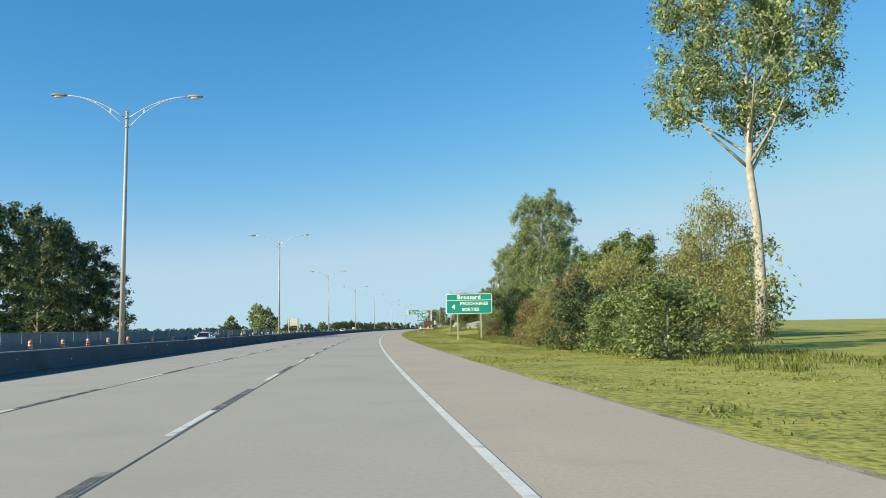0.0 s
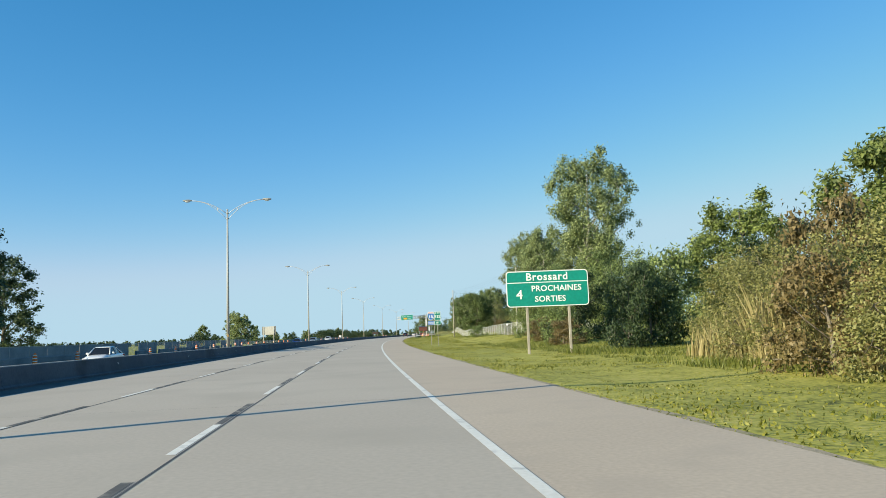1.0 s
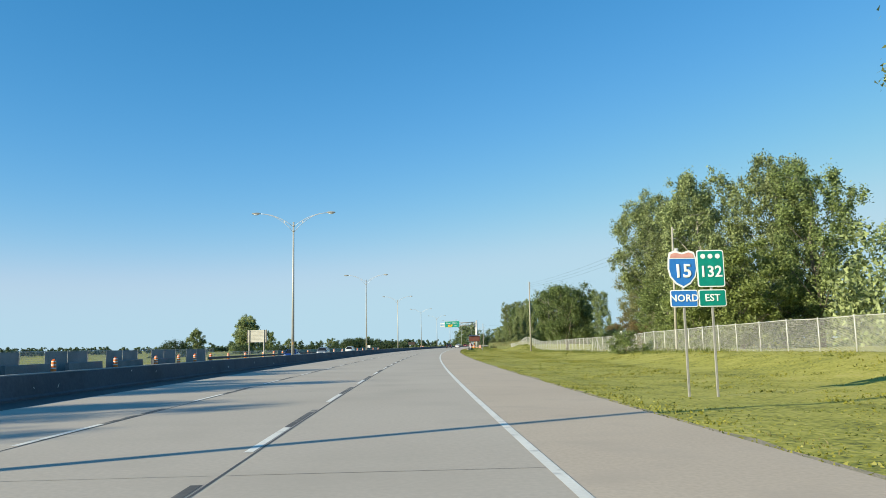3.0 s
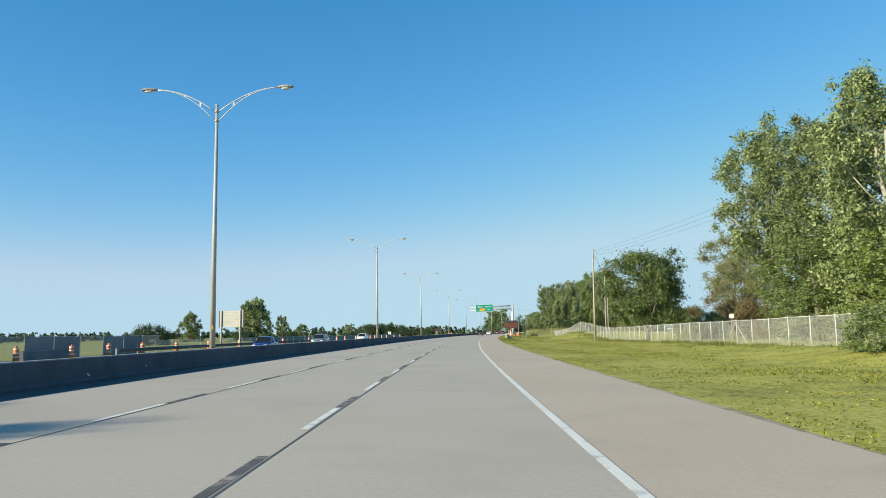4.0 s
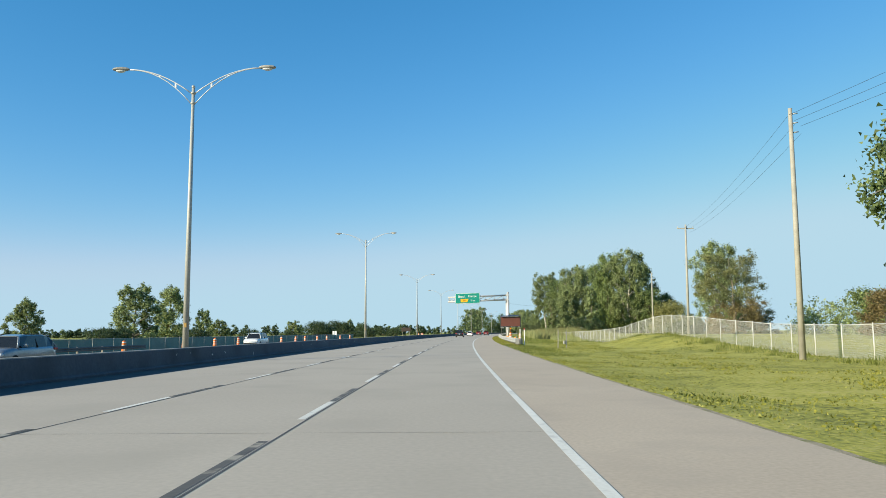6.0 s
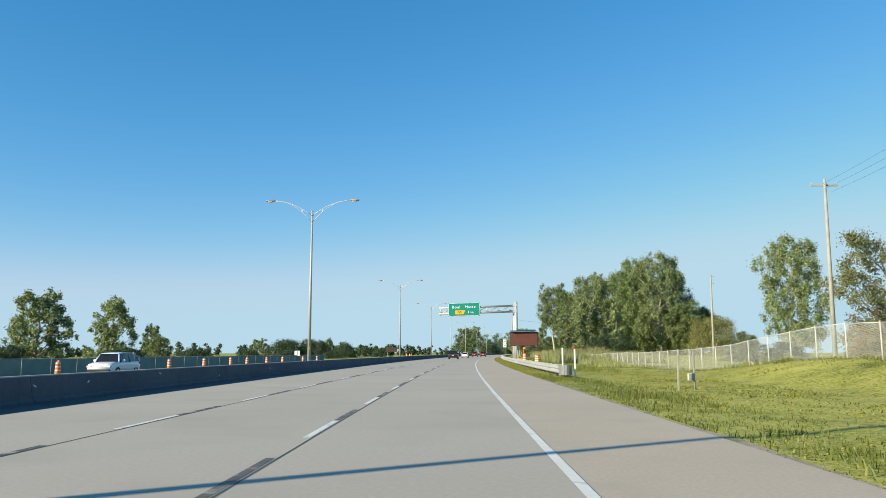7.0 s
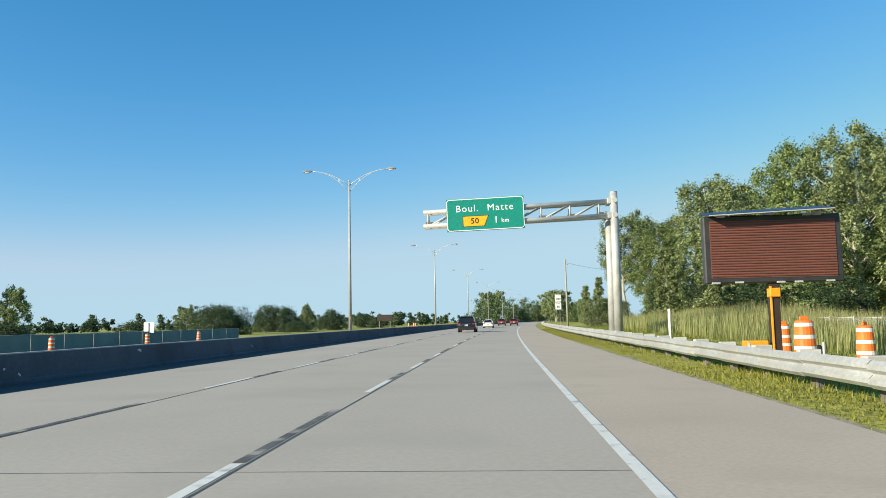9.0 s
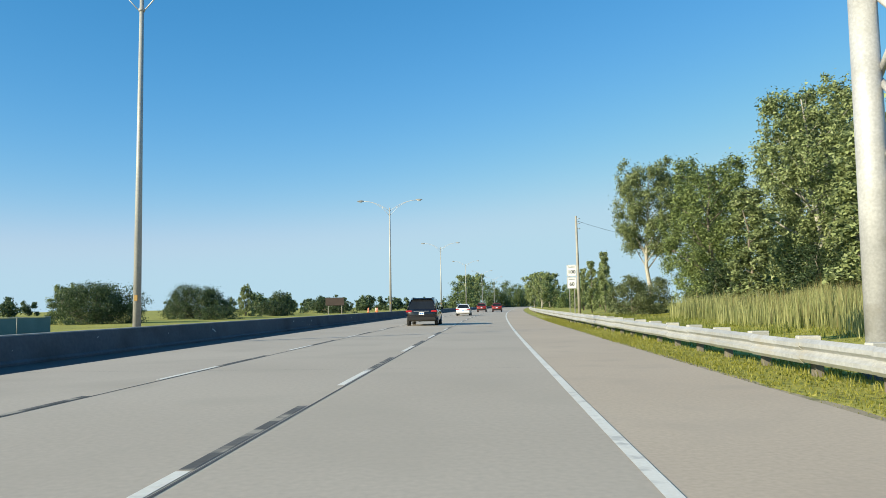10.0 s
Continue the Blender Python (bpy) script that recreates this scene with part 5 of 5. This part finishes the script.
# across the motorway
far_poplar = tree_kind("open-crowned tree beyond the opposite carriageway", 12, 5.0, 0.02, 150, 15000, 0.33, LEAF_POPLAR, 83, "dome", 0.25, clump=0.15, upright=1.2, group="trees across the motorway")
put_all(far_poplar, [(364, -75, 1.05, 1.25, 0), (439.2, -102.2, 1.42, 1.5, 70), (441, -92, 0.8, 0.8, 90), (340, -84, 0.7, 0.8, 230), (520, -62, 0.62, 0.5, 20), (400, -70, 0.45, 0.7, 200), (460, -68, 0.5, 0.7, 310)])
far_dark = tree_kind("large dark leafy tree beyond the opposite carriageway", 20, 6.0, 0.04, 150, 17000, 0.4, LEAF_DEEP, 89, "oval", 0.4, clump=0.21, group="trees across the motorway")
put_all(far_dark, [(129, -51, 0.95, 0.95, 0), (140, -51, 0.72, 0.8, 120), (120, -52, 1.02, 1.0, 220), (109, -48, 1.0, 1.0, 60), (96, -49, 1.0, 1.0, 300)])
dome_bush = tree_kind("broad dark domed thicket beyond the opposite carriageway", 5.2, 7.2, 0.02, 260, 34000, 0.17, LEAF_DARK, 101, "dome", 0.16, clump=0.16, name="bush", category="shrub", group="bushes across the motorway", ragged=0.1)
put_all(dome_bush, [(446, -55, 1.0, 1.05, 0), (483, -57, 1.12, 0.98, 90)])
far_bush = tree_kind("wide low dark bush beyond the opposite carriageway", 4.6, 6.0, 0.02, 120, 9500, 0.26, LEAF_DARK, 97, "dome", 0.16, clump=0.2, name="bush", category="shrub", group="bushes across the motorway")
put_all(far_bush, [(279, -65, 0.85, 0.8, 30), (540, -61, 1.25, 0.8, 140), (395, -60, 0.6, 0.7, 20), (420, -57, 0.55, 0.6, 310), (510, -52, 0.7, 0.8, 77), (580, -60, 1.0, 1.0, 12), (560, -50, 0.8, 0.7, 200), (338, -68, 0.6, 0.7, 66), (384, -70, 0.6, 0.8, 166), (352, -72, 0.65, 0.6, 90), (470, -48, 0.5, 0.7, 266)])


bend_tree = tree_kind("tall airy pale green tree at the bend of the road", 15.5, 5.0, 0.22, 90, 9000, 0.42, LEAF_POPLAR, 107, "oval", 0.3, bark=PALE_BARK, clump=0.2, group="trees at the bend", ragged=0.6)
put_all(bend_tree, [(755, -34.5, 1.25, 1.1, 0), (780, -34, 1.3, 1.1, 70), (815, -35, 1.35, 1.1, 140), (850, -37, 1.55, 1.2, 210), (640, 5.8, 0.9, 0.9, 280), (652, 8.5, 0.98, 0.95, 30), (628, 8.5, 0.85, 0.9, 120), (670, 12, 1.0, 1.0, 200)])


def tree_belt(name, label, rows, seed, material, group="", dense=85, leaf=0.75):
    """Woods too far off to tell tree from tree: one mass of leaf clumps with an uneven top."""
    g = np.random.default_rng(seed)
    clumps = []
    for s0, s1, n0, n1, h0, h1, count in rows:
        for _ in range(count):
            u = g.uniform()
            s, n, h = s0 + (s1 - s0) * u, n0 + (n1 - n0) * u + g.normal() * 2, g.uniform(h0, h1)
            p = at(s, n)
            for k in range(5):
                clumps.append((p.x + g.normal() * h * 0.16, p.y + g.normal() * h * 0.16, h * (0.18 + 0.19 * k), h * g.uniform(0.2, 0.34) * (1.15 - 0.12 * k)))
    me = leaf_cloud(name, clumps, len(clumps) * dense, leaf, material, seed)
    return tagged(new(name, me), label, "trees", group, "stuff")


tree_belt("distant_woods", "distant belt of mixed green trees at the bend of the road", [(620, 900, 17, 30, 5, 8, 50), (560, 640, 24, 26, 4, 7, 14), (720, 940, 9, 14, 9, 13, 22), (720, 900, -20, 0, 9, 14, 22), (640, 720, -24, -16, 8, 12, 7)], 3, LEAF_ROUND, "", 190, 0.5)
tree_belt("distant_hedge", "distant low line of trees across the motorway", [(560, 820, -80, -42, 3, 6, 50), (300, 560, -190, -160, 2.2, 3.4, 230), (560, 900, -170, -120, 4, 7, 60), (130, 330, -210, -200, 1.7, 2.7, 200)], 5, LEAF_DEEP, "", 44, 0.7)
tree_belt("backing_woods", "dense green woods behind the roadside trees", [(402, 470, 45, 40, 8, 13, 34), (150, 220, 48, 44, 8, 13, 30), (62, 130, 32, 40, 6, 9, 34), (-40, 62, 60, 48, 6, 10, 24), (250, 380, 75, 70, 5, 8, 40)], 9, LEAF_POPLAR, "", 130, 0.48)


def blades(name, label, count, area, height, width, material, seed, lean=0.35, clump=1.0):
    """Grass as single bent blades over a stretch of the verge; density falls away from the road."""
    g = np.random.default_rng(seed)
    s0, s1, n0, n1, power = area
    v = np.empty((count, 5, 3))
    ss = g.uniform(s0, s1, count)
    nn = n0 + (n1 - n0) * g.uniform(0, 1, count) ** power
    if clump > 1:
        k = max(count // int(clump), 1)
        cs, cn = g.uniform(s0, s1, k), n0 + (n1 - n0) * g.uniform(0, 1, k) ** power
        pick = g.integers(0, k, count)
        spread = g.uniform(0.5, 1.8, k)[pick]
        ss, nn = cs[pick] + g.normal(size=count) * 0.4 * spread, np.maximum(cn[pick] + g.normal(size=count) * 0.3 * spread, n0)
    th = np.interp(ss, S_TABLE, TH_TABLE)
    x = np.interp(ss, S_TABLE, X_TABLE) + nn * np.cos(th)
    y = np.interp(ss, S_TABLE, Y_TABLE) - nn * np.sin(th)
    z = np.array([hills(a, b) for a, b in zip(ss, nn)])
    patch = np.array([0.65 + 0.7 * noise.noise(Vector((a * 0.12, b * 0.22, 9))) for a, b in zip(ss, nn)])
    h = height * g.uniform(0.5, 1.25, count) * np.clip(patch, 0.3, 1.4)
    a = g.uniform(0, 2 * math.pi, count)
    side = np.stack([np.cos(a), np.sin(a), 0 * a], 1) * (width * g.uniform(0.7, 1.3, count))[:, None]
    b = g.uniform(0, 2 * math.pi, count)
    bend = np.stack([np.cos(b), np.sin(b), 0 * b], 1) * (h * lean * g.uniform(0.2, 1.3, count))[:, None]
    p = np.stack([x, y, z - 0.02], 1)
    up = np.stack([0 * h, 0 * h, h], 1)
    v[:, 0], v[:, 1] = p - side, p + side
    v[:, 2], v[:, 3] = p + up * 0.6 + bend * 0.35 + side * 0.7, p + up * 0.6 + bend * 0.35 - side * 0.7
    v[:, 4] = p + up + bend
    base = np.arange(count)[:, None] * 5
    quads, tris = base + np.array([[0, 1, 2, 3]]), base + np.array([[3, 2, 4]])
    loops = np.concatenate([quads, tris], 1).ravel()
    starts = (np.arange(count)[:, None] * 7 + np.array([[0, 4]])).ravel()
    me = bpy.data.meshes.new(name)
    me.vertices.add(count * 5)
    me.vertices.foreach_set("co", v.ravel())
    me.loops.add(count * 7)
    me.loops.foreach_set("vertex_index", loops)
    me.polygons.add(count * 2)
    me.polygons.foreach_set("loop_start", starts)
    me.update(calc_edges=True)
    me.materials.append(material)
    return tagged(new(name, me), label, "grass", "", "stuff")


blades("verge_grass", "yellow-green verge grass along the shoulder", 105000, (15, 420, 2.98, 13, 1.5), 0.07, 0.026, BLADE, 1, 0.9, 7)
blades("bank_grass", "rough yellow-green grass on the bank", 40000, (60, 420, 8, 21, 1.1), 0.1, 0.035, BLADE, 2, 0.9, 9)
blades("dry_grass", "dry straw-coloured grass stalks on the verge", 18000, (0, 430, 3.6, 20, 1.3), 0.1, 0.007, BLADE_DRY, 3, 0.7, 9)
blades("verge_weeds", "taller green weeds on the verge", 22000, (0, 440, 3.8, 19, 1.2), 0.1, 0.024, WEED, 4, 0.9, 30)
blades("tall_reeds", "tall pale green reeds behind the guard rail", 44000, (338, 400, 10.5, 25, 1.0), 1.65, 0.013, REED, 5, 0.13, 30)
blades("bank_reeds", "pale green reeds below the poplars", 8000, (400, 414, 14, 24, 1.0), 1.5, 0.014, REED, 25, 0.13)
blades("rail_weeds", "short yellow-green grass between shoulder and guard rail", 32000, (280, 420, 2.98, 4.5, 1.0), 0.11, 0.009, BLADE, 6, 0.5)
blades("rail_foot_grass", "rough grass growing up under the guard rail", 18000, (280, 470, 4.5, 5.6, 1.0), 0.24, 0.01, BLADE, 16, 0.4)
blades("low_reeds", "low green grass and sedge behind the guard rail", 14000, (300, 440, 5.6, 11.0, 1.0), 0.42, 0.014, WEED, 31, 0.5, 20)
blades("plume_grass", "tall tan plume grass among the shrubs", 7000, (50, 66, 12.2, 16.5, 1.0), 2.7, 0.035, PLUME, 18, 0.25, 30)
blades("fence_reeds", "pale yellow-green reeds in front of the chain-link fence", 9000, (318, 346, 13.0, 17.0, 1.0), 0.9, 0.016, REED, 21, 0.16)
blades("shrub_weeds", "tall weeds at the foot of the shrubs", 16000, (15, 112, 9.8, 17, 1.0), 0.36, 0.02, WEED, 8, 0.6, 26)
blades("edge_weeds", "taller green weeds by the shoulder before the guard rail", 7000, (248, 284, 3.2, 6.2, 1.2), 0.2, 0.012, WEED, 41, 0.6, 40)
blades("fence_weeds", "uneven weeds along the foot of the chain-link fence", 9000, (150, 330, 16.2, 19.4, 1.0), 0.4, 0.016, WEED, 43, 0.5, 34)
blades("straw_reeds", "dry straw-coloured reeds behind the guard rail", 9000, (338, 400, 11.5, 25, 1.0), 1.9, 0.013, BLADE_DRY, 12, 0.12)


# ---- vehicles ----
def section(y, hw, z0, z1, tuck=0.06, crown=0.03):
    """A cross-section of a car body at y: half width, bottom, top, with rounded flanks."""
    zm = (z0 + z1) / 2
    half = [(hw * 0.86, z0), (hw * 0.97, z0 + 0.08), (hw, zm), (hw * 0.985, z1 - 0.12), (hw - tuck, z1 - 0.02), (hw * 0.5, z1 + crown)]
    return [(x, y, z) for x, z in half] + [(-x, y, z) for x, z in half[::-1]]


def car(name, label, category, paint, L, W_, H_, suv, front_lights=False, group="cars on the motorway", lit=False):
    """A parked-still car: painted body and roof, dark glass, pillars, wheels with rims, lamps, bumpers, plate."""
    t = thing(name, label, category, group)
    hw, belt, clear = W_ / 2, (1.08 if suv else 0.92), (0.28 if suv else 0.2)
    h2 = L / 2
    if suv:
        st = [(-h2, 0.86, 0.5, belt - 0.08), (-h2 + 0.1, 0.95, 0.36, belt), (-h2 + 0.5, 1.0, clear, belt), (0, 1.0, clear, belt - 0.02), (h2 - 1.25, 1.0, clear, belt - 0.04), (h2 - 0.9, 0.99, clear, belt - 0.06), (h2 - 0.25, 0.94, 0.32, belt - 0.14), (h2, 0.8, 0.45, belt - 0.3)]
        cab = [(-h2 + 0.14, belt - 0.02, 0.92), (-h2 + 0.3, belt + 0.3, 0.84), (-h2 + 0.52, H_ - 0.08, 0.7), (-h2 + 0.95, H_, 0.73), (0.1, H_, 0.74), (0.75, H_ - 0.06, 0.72), (h2 - 1.15, belt - 0.06, 0.9)]
    else:
        st = [(-h2, 0.84, 0.45, belt - 0.06), (-h2 + 0.1, 0.94, 0.32, belt), (-h2 + 0.7, 0.99, clear, belt + 0.01), (0, 1.0, clear, belt - 0.02), (h2 - 1.3, 1.0, clear, belt - 0.06), (h2 - 0.8, 0.98, clear, belt - 0.14), (h2 - 0.2, 0.92, 0.28, belt - 0.26), (h2, 0.78, 0.4, belt - 0.36)]
        cab = [(-h2 + 0.55, belt - 0.01, 0.86), (-h2 + 1.25, H_ - 0.06, 0.66), (-h2 + 1.7, H_, 0.69), (-0.1, H_, 0.7), (0.35, H_ - 0.04, 0.68), (h2 - 1.2, belt - 0.08, 0.88)]
    bm = fresh()
    loft(bm, [section(y, hw * k, z0, z1) for y, k, z0, z1 in st])
    for f in bm.faces:
        f.smooth = True
    body = part("body", bm, paint, t, "glossy painted car body")
    bm = fresh()
    ring = []
    for y, z, k in cab:
        b = belt - 0.03
        ring.append([(hw * 0.93, y, min(b, z - 0.005)), (hw * k, y, z - 0.03), (hw * k * 0.9, y, z), (-hw * k * 0.9, y, z), (-hw * k, y, z - 0.03), (-hw * 0.93, y, min(b, z - 0.005))])
    loft(bm, ring)
    glass = part("glasshouse", bm, CAR_GLASS, t, "dark tinted window glass")
    bm = fresh()
    inner = cab[2:-1] if suv else cab[1:-1]
    rr = [[(hw * k * 0.97, y, z - 0.02), (hw * k * 0.85, y, z + 0.025), (0, y, z + 0.04), (-hw * k * 0.85, y, z + 0.025), (-hw * k * 0.97, y, z - 0.02), (0, y, z - 0.012)] for y, z, k in inner]
    loft(bm, rr)
    part("roof", bm, paint, t)
    for sgn in (-1, 1):
        for (ya, za, ka), (yb, zb, kb) in ((cab[0], cab[2] if suv else cab[1]), (cab[-1], cab[-2])):
            bm = fresh()
            tube(bm, (sgn * hw * 0.92, ya, za), (sgn * hw * kb * 0.97, yb, zb - 0.02), 0.05, 0.045, 6)
            part("pillar", bm, paint, t)
        ymid = (cab[2][0] + cab[-2][0]) / 2
        bm = fresh()
        tube(bm, (sgn * hw * 0.94, ymid, belt - 0.05), (sgn * hw * cab[2][2] * 0.99, ymid, H_ - 0.05), 0.045, 0.04, 6)
        part("pillar", bm, TRIM, t)
        bm = fresh()
        box(bm, (sgn * (hw + 0.08), cab[-1][0] - 0.35, belt + 0.06), (0.2, 0.12, 0.16), 0.03)
        part("door_mirror", bm, paint, t)
        for y in (-h2 + 0.85, h2 - 0.9):
            r = 0.36 if suv else 0.32
            bm = fresh()
            tube(bm, (sgn * (hw - 0.22), y, r), (sgn * (hw - 0.005), y, r), r, r, 20)
            wheel = part("wheel", bm, RUBBER, t, "black rubber tyre")
            bm = fresh()
            tube(bm, (sgn * (hw - 0.06), y, r), (sgn * (hw + 0.008), y, r), r * 0.66, r * 0.6, 16)
            part("rim", bm, ALLOY, wheel)
        bm = fresh()
        box(bm, (sgn * (hw - 0.22), -h2 + 0.05, belt - 0.13), (0.4, 0.14, 0.13), 0.035)
        box(bm, (sgn * (hw - 0.03), -h2 + 0.2, belt - 0.12), (0.07, 0.34, 0.11), 0.025)
        part("tail_lamp", bm, TAIL_ON if lit else TAIL, t, "red tail lamp")
        bm = fresh()
        box(bm, (sgn * (hw - 0.3), h2 - 0.08, belt - 0.34), (0.4, 0.2, 0.14), 0.04)
        part("headlamp", bm, HEADLAMP, t, "clear headlamp")
    bm = fresh()
    box(bm, (0, -h2 + 0.02, 0.48), (W_ * 0.9, 0.16, 0.24), 0.04)
    part("rear_bumper", bm, TRIM if suv else paint, t)
    bm = fresh()
    box(bm, (0, h2 - 0.06, 0.45), (W_ * 0.84, 0.2, 0.26), 0.05)
    part("front_bumper", bm, TRIM, t)
    bm = fresh()
    box(bm, (0, -h2 - 0.01 - (0 if suv else 0.0), belt - 0.28), (0.34, 0.02, 0.17), 0.004)
    if suv:
        spoiler = fresh()
        box(spoiler, (0, -h2 + 0.5, H_ - 0.02), (W_ * 0.68, 0.3, 0.05), 0.02)
        part("spoiler", spoiler, paint, t)
        trim = fresh()
        box(trim, (0, -h2 + 0.0, belt - 0.13), (W_ * 0.5, 0.03, 0.035), 0.008)
        part("tailgate_strip", trim, ALLOY, t, "thin bright strip across the tailgate")
    plate = part("number_plate", bm, PLATE, t, "pale number plate with plain bars")
    for k in range(2):
        bm = fresh()
        box(bm, (-0.07 + 0.14 * k, -h2 - 0.022, belt - 0.28), (0.11, 0.004, 0.07))
        part("plate_bar", bm, BLUE_SIGN, plate)
    if suv:
        for sgn in (-1, 1):
            bm = fresh()
            tube(bm, (sgn * hw * 0.62, -h2 + 0.7, H_ + 0.05), (sgn * hw * 0.62, 0.3, H_ + 0.05), 0.02, 0.02, 6)
            part("roof_rail", bm, TRIM, t)
    return t


suv_black = car("suv", "black sport utility vehicle driving in the middle lane", "car", CAR_BLACK, 4.8, 2.06, 1.8, True, lit=True)
suv_black.matrix_world = spot(400.6, -5.75)
white_car = car("sedan", "white sedan driving along the concrete motorway", "car", CAR_WHITE, 4.6, 1.82, 1.45, False)
white_car.matrix_world = spot(446, -5.4)
red_car = car("red_suv", "red compact utility car far ahead", "car", CAR_RED, 4.4, 1.85, 1.62, True)
red_car.matrix_world = spot(495, -5.1)
copy_thing(red_car, spot(489, -2.0))
blue_car = car("blue_sedan", "bright blue sedan on the opposite carriageway", "car", CAR_BLUE, 4.5, 1.8, 1.46, False)
blue_car.matrix_world = spot(213.5, -22.2, -0.3, 180)
copy_thing(white_car, spot(97, -22.2, -0.3, 180))
grey_suv = car("grey_suv", "grey-blue sport utility car on the opposite carriageway", "car", CAR_GREY, 4.5, 1.85, 1.62, True)
grey_suv.matrix_world = spot(240, -22.2, -0.3, 180)
white_suv = car("white_suv", "white sport utility car on the opposite carriageway", "car", CAR_WHITE, 4.5, 1.85, 1.66, True)
white_suv.matrix_world = spot(291.5, -25.3, -0.3, 180)


def far_board():
    t = thing("roadworks_board", "dark brown roadworks board on two posts far across the road", "road sign", m=spot(488, -32.5, -0.2, 0))
    bm = fresh()
    box(bm, (0, 0, 2.6), (3.6, 0.15, 1.5), 0.03)
    part("board", bm, BOARD_BROWN, t)
    for x in (-1.3, 1.3):
        bm = fresh()
        box(bm, (x, 0.1, 1.0), (0.12, 0.12, 2.2), 0.01)
        part("post", bm, WOOD_POST, t)


far_board()
